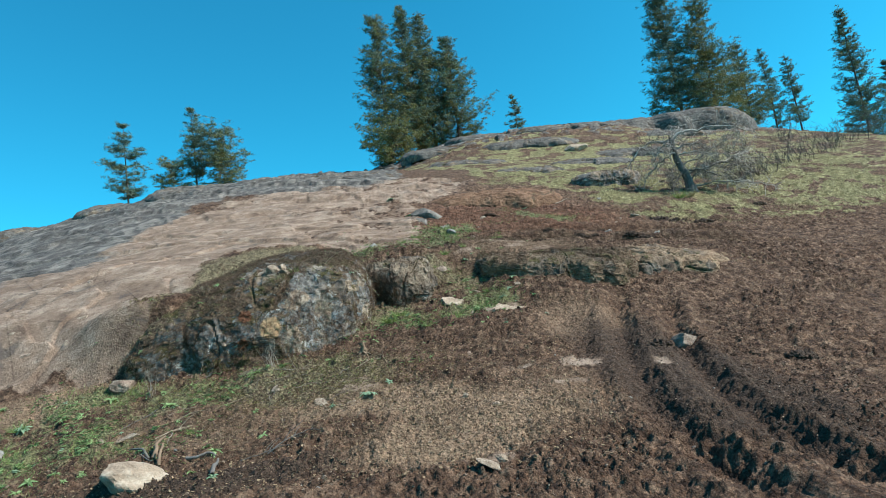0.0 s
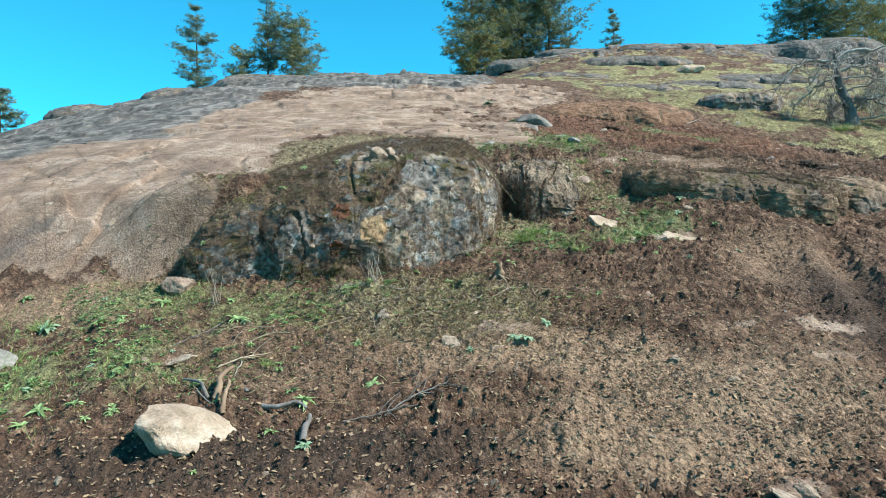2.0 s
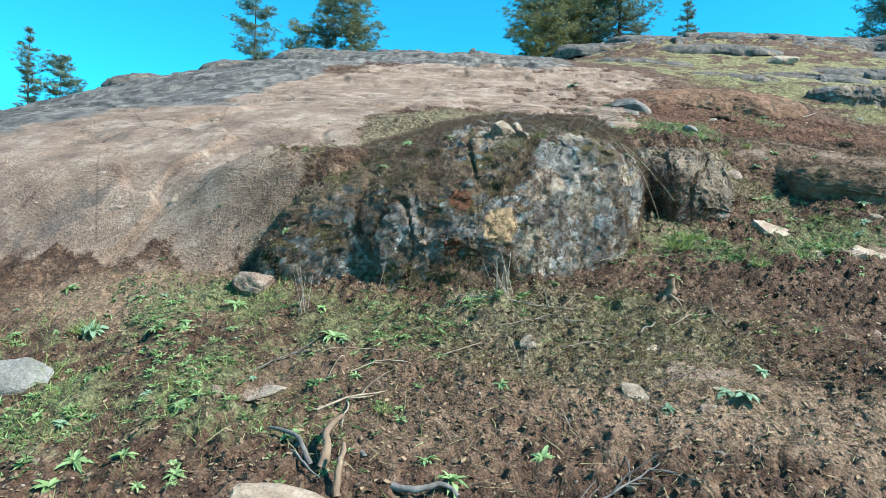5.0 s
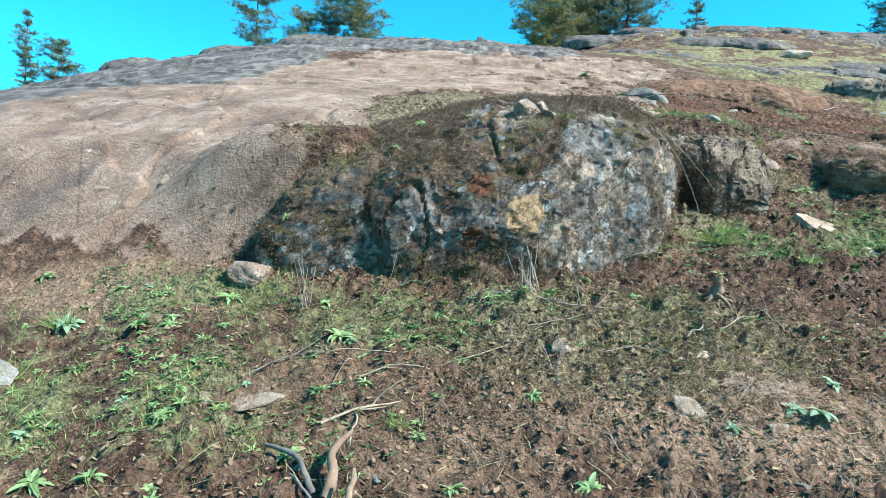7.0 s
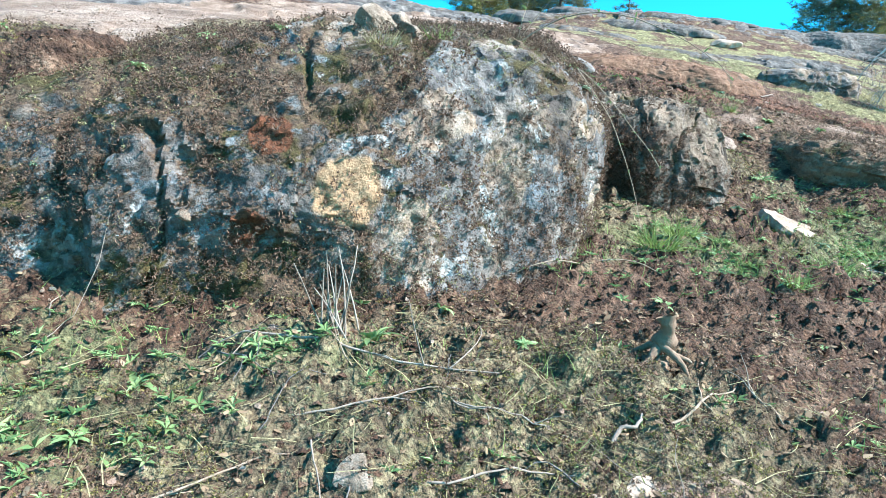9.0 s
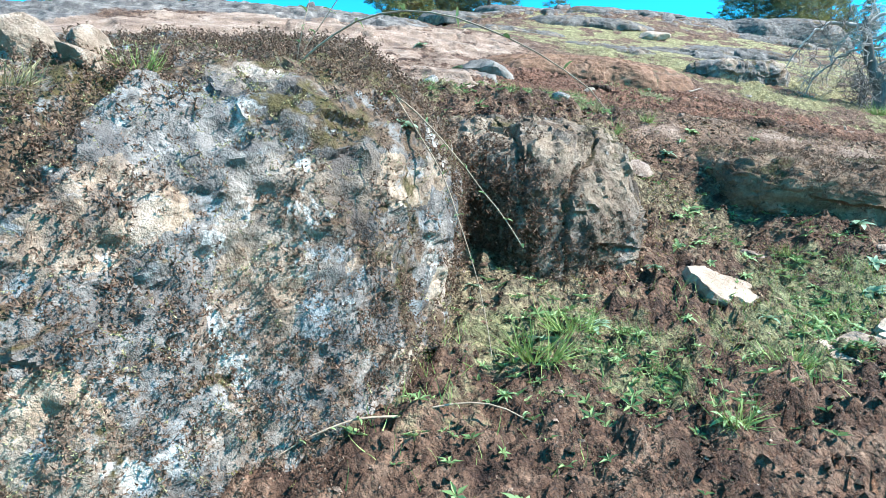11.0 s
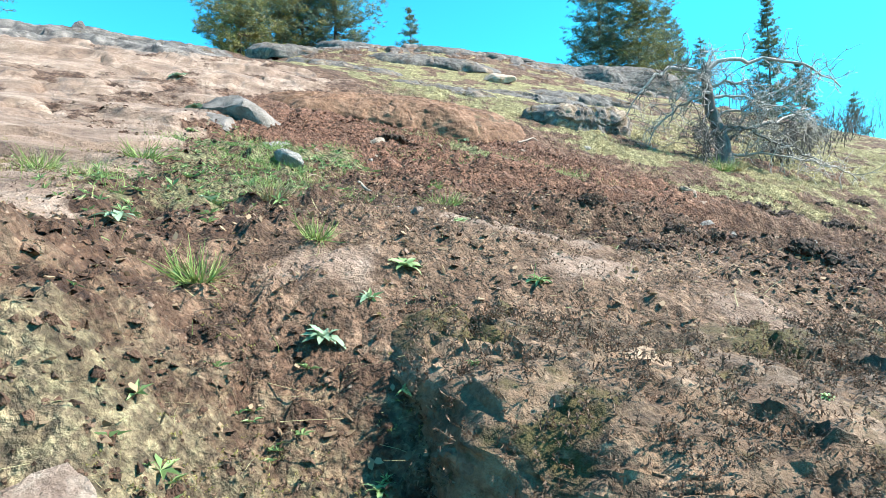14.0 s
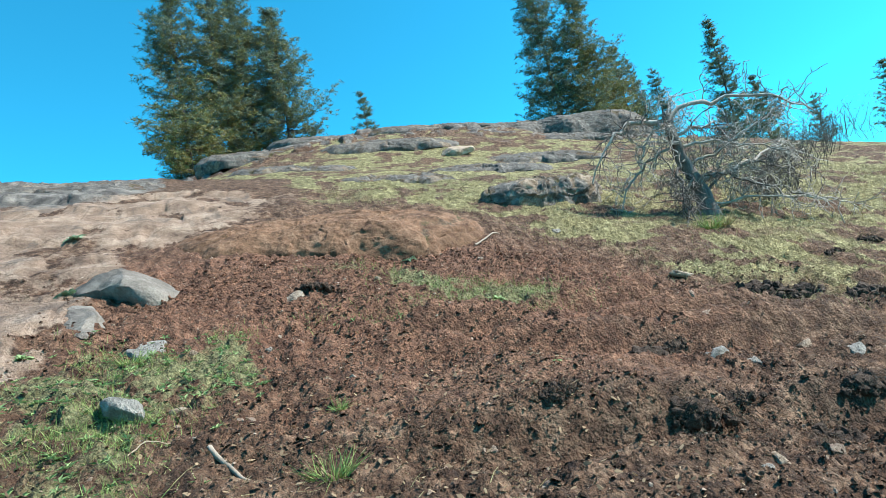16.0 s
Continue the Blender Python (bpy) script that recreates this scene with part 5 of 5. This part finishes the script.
for x, y, w in ((-3.96, 11.16, 0.17), (-3.47, 11.01, 0.19), (-4.13, 10.67, 0.21), (-5.21, 9.68, 0.30), (-4.13, 9.17, 0.28), (-3.50, 9.66, 0.19), (-3.58, 9.40, 0.17), (-4.10, 9.71, 0.17), (-4.40, 9.66, 0.15), (-5.64, 9.11, 0.23), (-5.45, 9.20, 0.17), (-6.14, 9.63, 0.28), (-7.03, 9.84, 0.24),
                (-5.04, 9.22, 0.16), (-4.90, 8.80, 0.15), (-4.84, 8.25, 0.15), (-3.14, 7.91, 0.18), (-2.47, 8.09, 0.19), (-4.61, 7.73, 0.14), (-2.62, 10.01, 0.28), (-2.35, 10.30, 0.17), (-1.94, 10.22, 0.14), (-1.16, 10.61, 0.17), (-5.25, 7.74, 0.22), (-4.95, 7.76, 0.2)):
    rosette(x, y, w)
for x, y, w in ((0.66, 13.41, 0.26), (0.70, 13.10, 0.18), (0.22, 12.60, 0.2), (1.13, 14.38, 0.19), (2.74, 17.08, 0.2), (2.45, 15.46, 0.2), (0.33, 12.87, 0.1), (0.70, 12.66, 0.15), (-0.17, 14.44, 0.1), (1.69, 14.30, 0.16), (2.67, 15.30, 0.16), (1.53, 14.93, 0.14), (0.91, 13.65, 0.13), (1.02, 13.83, 0.09),
                (1.22, 13.72, 0.09), (4.22, 20.16, 0.3), (3.80, 17.88, 0.13), (0.25, 18.49, 0.18), (-0.35, 19.03, 0.22), (-3.14, 7.40, 0.2), (-2.98, 7.75, 0.24), (-4.54, 7.63, 0.18), (-5.27, 7.55, 0.24), (-5.77, 8.66, 0.25), (0.55, 13.0, 0.14), (1.0, 12.2, 0.2), (0.75, 12.0, 0.2)):
    rosette(x, y, w)
for x, y, w in ((-1.21, 8.85, 0.19), (-1.64, 8.62, 0.15), (1.65, 12.89, 0.2), (0.22, 15.61, 0.22), (-1.02, 14.24, 0.17), (-0.06, 14.80, 0.2), (0.78, 14.09, 0.18), (0.95, 14.21, 0.1), (-0.56, 21.12, 0.3), (3.68, 22.0, 0.33), (-1.29, 24.23, 0.45), (-1.11, 8.76, 0.2), (-0.87, 9.16, 0.16), (-6.3, 9.2, 0.3), (1.3, 12.3, 0.22), (1.5, 12.55, 0.2), (-0.9, 11.55, 0.25), (-0.6, 11.7, 0.22)):
    rosette(x, y, w, True)
rng = np.random.default_rng(17)
for _ in range(120):
    a = rng.random()
    if a < 0.6:
        x, y = rng.normal(-5.2, 1.1), rng.normal(8.7, 0.8)
    elif a < 0.85:
        x, y = rng.normal(0.9, 0.7), rng.normal(12.0, 0.4)
    else:
        x, y = rng.normal(-0.8, 0.5), rng.normal(11.4, 0.35)
    rosette(x, y, rng.uniform(0.06, 0.16), rng.random() < 0.3)


def grass_blade():
    t = np.linspace(0, 1, 4)
    w = 0.022 * (1 - t) + 0.002
    x, z = 0.35 * t * t, t
    v = np.concatenate([np.stack([x, w, z], -1), np.stack([x, -w, z], -1)])
    k = np.arange(3)
    return v, np.stack([k, k + 1, k + 5, k + 4], -1)


BLADE = grass_blade()


def grass_tuft(x, y, wide, tall, label, material, seed, count=110):
    rng = np.random.default_rng(seed)
    z, up = rest(x, y)
    tuft = tagged(new("grass_tuft"), label, "grass", "grass tufts")
    tuft.location = (x, y, z)
    r = wide * 0.22 * np.sqrt(rng.random(count))
    a = rng.uniform(0, 2 * np.pi, count)
    p = np.stack([r * np.cos(a), r * np.sin(a), -0.01 + 0 * r], -1)
    ups = np.stack([np.cos(a) * 0.75, np.sin(a) * 0.75, 0.5 + 0.5 * rng.random(count)], -1)
    v, f = spread(BLADE, p, tall * rng.uniform(0.5, 1.1, count), rng, 0.7, ups)
    me = mesh_of("blades", v, f, False)
    tagged(part("foliage", me, material, tuft), kind="stuff")


for k, (x, y, w, h) in enumerate(((-6.33, 9.19, 0.34, 0.18), (-3.52, 8.41, 0.14, 0.10), (-6.23, 8.63, 0.26, 0.18), (-0.95, 11.42, 0.5, 0.2), (-0.75, 11.6, 0.5, 0.18), (0.30, 11.55, 0.4, 0.16), (-0.25, 11.02, 0.32, 0.14), (0.79, 14.58, 0.22, 0.13), (0.03, 13.23, 0.12, 0.08), (-0.34, 16.68, 0.5, 0.18), (-0.71, 15.83, 0.35, 0.16), (1.09, 12.81, 0.22, 0.12), (1.88, 16.62, 0.46, 0.17), (1.31, 18.36, 0.34, 0.15), (2.02, 17.41, 0.18, 0.1), (0.51, 18.76, 0.34, 0.14))):
    grass_tuft(x, y, w, h, "fresh green grass tuft in bare soil", M_GRASS, 500 + k)
for k, (x, y, w, h) in enumerate(((0.34, 14.29, 0.26, 0.16), (0.58, 15.57, 0.34, 0.16), (-2.5, 11.0, 0.3, 0.10), (-2.8, 10.75, 0.4, 0.12), (9.9, 23.2, 0.6, 0.35), (10.4, 23.4, 0.6, 0.35))):
    grass_tuft(x, y, w, h, "tuft of yellow-green grass with dry blades", M_STRAW if k % 2 else M_GRASS, 540 + k, 150)


# ---------------------------------------------------------------- sticks and stems
def stick(x0, y0, x1, y1, thick, label="thin dry stick lying on the ground", lift=0.0, arch=0.03, material=None, seed=0, forks=0, kink=0.02):
    rng = np.random.default_rng(int(seed + 900 + x0 * 31 + y0 * 17))
    n = 11
    t = np.linspace(0, 1, n)
    ph, bow = rng.uniform(0, 6, 2), kink * rng.uniform(-2.5, 2.5, 2)
    side = bow[0] * np.sin(t * 3 + ph[0]) + 0.5 * bow[1] * np.sin(t * 7 + ph[1]) + rng.normal(size=n) * kink * 0.12
    ln = math.hypot(x1 - x0, y1 - y0) + 1e-6
    x, y = x0 + (x1 - x0) * t - side * (y1 - y0) / ln, y0 + (y1 - y0) * t + side * (x1 - x0) / ln
    z = np.array([rest(a, b)[0] for a, b in zip(x, y)])
    z = 0.25 * z + 0.75 * np.convolve(np.pad(z, 2, "edge"), np.ones(5) / 5, "valid")
    p = np.stack([x, y, z + thick * 0.7 + lift * t + arch * np.sin(np.pi * t)], -1)
    ob = tagged(new("stick"), label, "stick", "fallen sticks")
    ob.location = p[0]
    v, f = tube(p - p[0], np.linspace(thick, thick * 0.55, n) * (0.72 if thick < 0.016 else 1.0), 6, 0.18, seed)
    part("stem", mesh_of("stem", v, f), material or M_STICK, ob)
    for _ in range(forks):
        k = rng.integers(3, 9)
        w = branch_path(rng, p[k] - p[0], (p[k + 1] - p[k]) / np.linalg.norm(p[k + 1] - p[k]) + rng.normal(size=3) * 0.6 + [0, 0, 0.15], rng.uniform(0.12, 0.35), 0.05, 0.15, 6)
        v, f = tube(w, np.linspace(thick * 0.5, thick * 0.2, 6), 4)
        part("twig", mesh_of("twig", v, f), material or M_STICK, ob)


stick(-3.69, 7.71, -3.74, 8.06, 0.030, "thick broken branch stub poking from the soil", 0.10, material=M_STUB)
stick(-3.81, 7.74, -4.13, 8.12, 0.018, "dark broken branch lying in soil", 0.03, material=M_DEAD)
stick(-3.93, 8.28, -3.55, 8.63, 0.014, forks=2)
stick(-3.78, 8.45, -3.78, 8.14, 0.010, "pale lichened stick lying on the ground", material=M_BLEACHED)
stick(-3.35, 9.12, -2.80, 9.38, 0.007, forks=1)
stick(-3.15, 9.92, -2.07, 9.93, 0.009, "long pale dry stem lying below the rock", forks=3, material=M_BLEACHED)
stick(-3.88, 8.88, -3.43, 8.92, 0.010, forks=2)
stick(-4.59, 8.66, -4.21, 9.15, 0.009, forks=2, material=M_DEAD)
stick(-2.38, 9.34, -1.80, 9.43, 0.007, material=M_BLEACHED)
stick(-2.86, 9.59, -2.15, 9.75, 0.007, forks=2, material=M_BLEACHED)
stick(-1.39, 9.66, -1.07, 10.03, 0.009, forks=2)
stick(-1.66, 9.61, -1.50, 9.66, 0.014, "short pale piece of wood on the soil", material=M_BLEACHED)
stick(-4.64, 11.14, -4.32, 11.55, 0.008)
stick(-3.71, 9.12, -4.22, 8.96, 0.006, forks=1)
stick(1.25, 17.02, 1.47, 16.72, 0.017, "short straight white stick lying on brown soil", material=M_BLEACHED, kink=0.0, arch=0.0)
stick(0.79, 17.14, 1.02, 17.36, 0.008)
stick(5.0, 22.7, 5.8, 23.8, 0.02, material=M_BLEACHED)
stick(-2.28, 7.61, -1.78, 8.05, 0.012, "grey forked branch lying in mud", forks=7, material=M_DEAD)
stick(-2.6, 7.55, -1.95, 7.75, 0.010, "grey forked branch lying in mud", forks=5, material=M_DEAD)
stick(-3.53, 7.52, -3.60, 7.68, 0.022, "upright piece of broken wood", 0.14, material=M_STUB)
stick(-3.95, 7.85, -3.68, 7.62, 0.014, "dark root lying in soil", material=M_DEAD)
stick(-2.78, 7.20, -2.92, 7.55, 0.030, "dark rotten branch stub in mud", 0.05, material=M_DEAD)
stick(-3.29, 7.69, -2.94, 7.60, 0.024, "dark rotten branch stub in mud", 0.02, material=M_DEAD)
for k in range(26):
    x, y, a, l = rng.uniform(-4.6, -0.6), rng.uniform(8.3, 10.0), rng.uniform(0, 6.3), rng.uniform(0.15, 0.6)
    stick(x, y, x + l * math.cos(a), y + l * math.sin(a), rng.uniform(0.003, 0.006), forks=int(rng.integers(0, 3)), seed=k, material=(M_STICK, M_BLEACHED, M_DEAD)[k % 3])


def stalks(x, y, count, tall, seed):
    """A stand of dry upright stems."""
    z, _ = rest(x, y)
    rng = np.random.default_rng(seed)
    ob = tagged(new("dry_stalks"), "bundle of dry pale stalks standing at the rock", "dry plant")
    ob.location = (x, y, z)
    for _ in range(count):
        w = branch_path(rng, (*rng.normal(size=2) * 0.05, -0.02), (rng.normal() * 0.22, rng.normal() * 0.2, 1), tall * rng.uniform(0.5, 1.1), 0.02, 0.06, 6)
        v, f = tube(w, np.linspace(0.006, 0.003, 6), 4)
        part("stalk", mesh_of("stalk", v, f), M_BLEACHED, ob)


stalks(-2.80, 10.02, 14, 0.42, 1)
stalks(-4.55, 9.55, 5, 0.5, 2)


def bramble(start, ways, seed):
    """A bare arching cane with a few small fresh leaves."""
    rng = np.random.default_rng(seed)
    ob = tagged(new("bramble_cane"), "arching pale bramble cane with a few new leaves", "bramble", "bramble canes")
    ob.location = start
    for way, long, sag, thick in ways:
        w = branch_path(rng, (0, 0, 0), way, long, sag, 0.05, 14)
        v, f = tube(w, np.linspace(thick * 0.7, thick * 0.3, 14), 6)
        cane = part("cane", mesh_of("cane", v, f), M_STICK, ob)
        for k in range(3, 14, 2):
            for _ in range(2):
                leaf = part("leaf", LEAVES[False][rng.integers(5)], None, cane)
                leaf.matrix_basis = Matrix.Translation(w[k]) @ pose(0, 0, 0, rng.uniform(-30, 30), rng.uniform(-60, 20), rng.uniform(0, 360)) @ Matrix.Scale(0.07 * rng.uniform(0.7, 1.3), 4)


z0 = rest(-2.0, 11.4)[0]
bramble((-2.0, 11.36, z0), (((0.8, -0.35, 0.75), 1.5, 0.13, 0.0066), ((0.2, 0.1, 1.0), 0.45, 0.0, 0.0036), ((0.5, -0.1, 0.9), 0.7, 0.08, 0.0036)), 3)
bramble((-1.58, 11.45, rest(-1.62, 11.45)[0]), (((0.35, -0.35, -0.55), 1.25, 0.03, 0.0054), ((0.6, -0.2, -0.4), 0.9, 0.06, 0.006)), 5)
bramble((-1.55, 11.0, rest(-1.55, 11.0)[0]), (((-0.9, -0.5, 0.35), 0.7, 0.1, 0.007), ((0.9, 0.2, 0.25), 0.9, 0.06, 0.006)), 6)


# ---------------------------------------------------------------- loose stuff: clods, gravel, litter, heather and grass
rng = np.random.default_rng(41)


def sown(n, x0, x1, y0, y1, chance):
    """Places strewn on the ground where chance(zones, x, y) allows."""
    x, y = rng.uniform(x0, x1, n), rng.uniform(y0, y1, n)
    keep = rng.random(n) < chance(zones(x, y), x, y)
    x, y = x[keep], y[keep]
    return np.stack([x, y, surface(x, y)], -1)


def bare(z, x, y):
    return np.clip(1 - z["slab"] - z["grey"] - z["straw"] - 0.6 * z["grass"], 0, 1)


DOME = (np.array([[1, 0.1, -0.2], [0.35, 0.75, 0.05], [-0.6, 0.6, -0.2], [-0.95, -0.2, 0.1], [-0.2, -0.8, -0.2], [0.6, -0.6, 0.05], [0.15, 0.1, 0.75], [-0.35, -0.1, 0.6]]),
        np.array([[0, 1, 6], [1, 2, 7], [1, 7, 6], [2, 3, 7], [3, 4, 7], [4, 6, 7], [4, 5, 6], [5, 0, 6]]))
near = np.concatenate([sown(62000, -6, 8, 5.8, 13.2, lambda z, x, y: bare(z, x, y) * sstep(-0.3, 0.3, fbm(x * 0.9, y * 0.9, 0, 3, 61))),
                       sown(70000, -1.5, 9.5, 12.6, 22.5, lambda z, x, y: bare(z, x, y) * sstep(-0.35, 0.25, fbm(x * 0.9, y * 0.9, 0, 3, 62)))])
size = 0.008 + 0.022 * rng.random(len(near)) ** 3.0 + 0.005 * sstep(14, 20, near[:, 1])
near[:, 2] -= 0.1 * size
clods = stuff("soil_clods", "crumbly dark brown clods of churned soil", "soil", DOME, near, size[:, None] * rng.uniform(0.6, 1.3, (len(near), 3)), M_GROUND, rng, 0.7)
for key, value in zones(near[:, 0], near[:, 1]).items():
    if key in ("dry", "red", "wet_shaded"):
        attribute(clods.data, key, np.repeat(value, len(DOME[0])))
grit = np.concatenate([sown(6000, -7, 6, 5.8, 12.5, bare), sown(5000, -2, 9, 13, 23, bare), sown(5000, -10, -4.5, 9.8, 14, lambda z, x, y: z["slab"] * sstep(0.0, 0.4, fbm(x, y, 0, 3, 63)))])
size = 0.005 + 0.016 * rng.random(len(grit)) ** 3.5 + 0.006 * sstep(14, 20, grit[:, 1])
stuff("gravel", "scattered pale chips of gravel", "gravel", DOME, grit, size[:, None] * rng.uniform(0.5, 1.3, (len(grit), 3)), M_CRUMB, rng, 0.8)

FLAKE = (np.array([[-1, 0, 0], [-0.3, 0.5, 0.25], [0.6, 0.35, 0.1], [1, 0, 0.3], [0.4, -0.45, 0.15], [-0.4, -0.4, 0.0]]), np.array([[0, 1, 4, 5], [1, 2, 3, 4]]))
lit = np.concatenate([sown(12000, -6.5, 2, 6.5, 10.6, bare), sown(5000, -1.5, 4, 12, 18, bare)])
lit[:, 2] += 0.006
stuff("leaf_litter", "dry brown leaf flakes and bark bits", "litter", FLAKE, lit, rng.uniform(0.008, 0.028, len(lit)), M_LITTER, rng, 0.9)

STALK = (np.array([[-1, -0.02, 0], [-1, 0.02, 0.01], [0.2, 0.10, 0.05], [0.2, 0.06, 0.05], [1, 0.0, 0.02], [1, 0.03, 0.02]]), np.array([[0, 1, 2, 3], [3, 2, 5, 4]]))
sw = np.concatenate([sown(9000, -6.2, 0.2, 7.6, 10.6, lambda z, x, y: 0.25 + 0.75 * z["moss"]), sown(4000, -1.5, 3, 12, 17, lambda z, x, y: 0.25 + 0.75 * z["moss"])])
sw[:, 2] += 0.012
stuff("straw_bits", "pale dry stems strewn over the ground", "litter", STALK, sw, rng.uniform(0.02, 0.11, len(sw)), M_STRAW, rng, 0.35)

# short grass and weeds in the green patches, dry grass on the upper slope
g = np.concatenate([sown(130000, -7.5, 2.2, 7.0, 12.9, lambda z, x, y: z["grass"] ** 1.5 * sstep(-0.15, 0.3, fbm(x * 2, y * 2, 0, 3, 66))), sown(130000, -2.4, 2.2, 14, 19.8, lambda z, x, y: z["grass"] ** 1.2 * sstep(-0.15, 0.3, fbm(x * 1.6, y * 1.6, 0, 3, 67))), sown(30000, 2.0, 6.5, 19.0, 22.6, lambda z, x, y: z["grass"] * sstep(-0.2, 0.3, fbm(x * 1.6, y * 1.6, 0, 3, 67)))])
stuff("short_grass", "short fresh grass and weeds", "grass", BLADE, g, rng.uniform(0.03, 0.11, len(g)), M_GRASS, rng, 1.3)
LEAFY = np.concatenate([np.array([[[0, 0, 0], [0.35 * c - 0.16 * s, 0.35 * s + 0.16 * c, 0.28], [c, s, 0.30]], [[0, 0, 0], [c, s, 0.30], [0.35 * c + 0.16 * s, 0.35 * s - 0.16 * c, 0.28]]]) for c, s in ((math.cos(a), math.sin(a)) for a in (0.2, 1.4, 2.5, 3.7, 5.1))])
LEAFY = (LEAFY.reshape(-1, 3), np.arange(len(LEAFY) * 3).reshape(-1, 3))
wd = np.concatenate([sown(34000, -8, 3, 6.4, 12.9, lambda z, x, y: z["grass"] ** 1.3 * sstep(-0.1, 0.35, fbm(x * 1.4, y * 1.4, 0, 3, 65))), sown(12000, -2.5, 3, 12.6, 19.5, lambda z, x, y: z["grass"] * 0.6)])
stuff("small_weeds", "small fresh green weeds in the soil", "weeds", LEAFY, wd, rng.uniform(0.02, 0.065, len(wd)), M_WEED, rng, 0.6)
d = sown(60000, 3, 20, 18.5, 30, lambda z, x, y: z["straw"])
stuff("dry_grass", "pale yellow dry grass and moss", "grass", BLADE, d, rng.uniform(0.05, 0.16, len(d)), M_STRAW, rng, 1.6)


def heather(name, ob, count, size, chance, seed, material=None):
    """Heather and moss shoots growing over an outcrop."""
    me = ob.data
    n = len(me.polygons)
    c, nn = np.empty(n * 3), np.empty(n * 3)
    me.polygons.foreach_get("center", c)
    me.polygons.foreach_get("normal", nn)
    c, nn = c.reshape(-1, 3), nn.reshape(-1, 3)
    area = np.empty(n)
    me.polygons.foreach_get("area", area)
    w = area * chance(c, nn)
    r = np.random.default_rng(seed)
    pick = r.choice(n, count, p=w / w.sum())
    p = c[pick] + r.normal(size=(count, 3)) * 0.012
    up = nn[pick] * 0.8 + [0, 0, 0.55]
    stuff(name, "low brown heather and moss on the rock", "heather", shoots(3, seed), p, r.uniform(0.5, 1.3, count) * size, material or M_HEATH, r, 0.7, up / np.linalg.norm(up, axis=1)[:, None])


def mossy(seed, low, high, top=0.0):
    def chance(c, nn):
        b = fbm(c[:, 0] * 1.9, c[:, 1] * 1.9, c[:, 2] * 1.9, 4, seed)
        clear = 1 - np.exp(-((c - [-2.80, 10.18, 2.74]) ** 2).sum(1) / 0.1)
        return (sstep(low, high, b + top * (nn[:, 2] - 0.5)) + 0.10) * clear
    return chance


heather("heather", NOSE, 21000, 0.062, mossy(71, -0.25, 0.05, 0.3), 1)
heather("moss", NOSE, 6500, 0.045, mossy(72, -0.1, 0.25, 0.35), 2, M_STRAW)
heather("heather", BLOCK, 5200, 0.085, lambda c, nn: np.exp(-(((c - [-1.30, 12.5, 3.0]) / [0.42, 0.6, 0.42]) ** 2).sum(1)) * sstep(0.2, -0.2, nn[:, 1]) + 1e-5, 3)
heather("heather", BLOCK, 1300, 0.045, lambda c, nn: sstep(2.7, 2.8, c[:, 2]) * sstep(3.35, 3.1, c[:, 2]) * sstep(0.1, -0.3, nn[:, 1]) * sstep(0.0, 0.3, fbm(c[:, 0] * 2.4, c[:, 1] * 2.4, c[:, 2] * 2.4, 3, 73)) + 1e-5, 6)
heather("heather", LEDGE, 7000, 0.055, mossy(74, -0.15, 0.15, 0.3), 4)
hm = np.concatenate([sown(50000, -5.6, 0.5, 8.3, 10.9, lambda z, x, y: np.clip(z["moss"] + 0.35 * z["grass"], 0, 1) * sstep(-0.3, 0.2, fbm(x * 1.8, y * 1.8, 0, 3, 68))), sown(34000, -1.9, 2.4, 11.4, 17.2, lambda z, x, y: np.clip(z["moss"] + 0.6 * z["grass"], 0, 1) * sstep(-0.15, 0.3, fbm(x * 1.8, y * 1.8, 0, 3, 69)))])
stuff("heath_tufts", "low tufts of brown heather and dry stems", "heather", shoots(3, 9), hm[::2], rng.uniform(0.02, 0.06, len(hm[::2])), M_HEATH, rng, 0.7)
stuff("moss_tufts", "low cushions of olive moss", "moss", shoots(3, 10), hm[1::2], rng.uniform(0.015, 0.045, len(hm[1::2])), M_MOSS, rng, 0.7)

rc = np.concatenate([sown(22000, -5.5, 1.6, 7.4, 11.3, lambda z, x, y: bare(z, x, y) * sstep(-0.25, 0.25, fbm(x * 1.5, y * 1.5, 0, 3, 80))), sown(15000, -1.0, 5.5, 12.4, 17.0, lambda z, x, y: bare(z, x, y) * sstep(-0.2, 0.3, fbm(x * 1.5, y * 1.5, 0, 3, 81))), sown(9000, 0.3, 9, 16.5, 22, lambda z, x, y: bare(z, x, y) * sstep(-0.1, 0.35, fbm(x * 1.2, y * 1.2, 0, 3, 82)))])
stuff("root_crumbs", "torn dead roots and heather stems in churned soil", "roots", shoots(2, 12), rc, rng.uniform(0.02, 0.06, len(rc)) * (1 + 0.4 * sstep(16, 20, rc[:, 1])), M_HEATH, rng, 1.4)
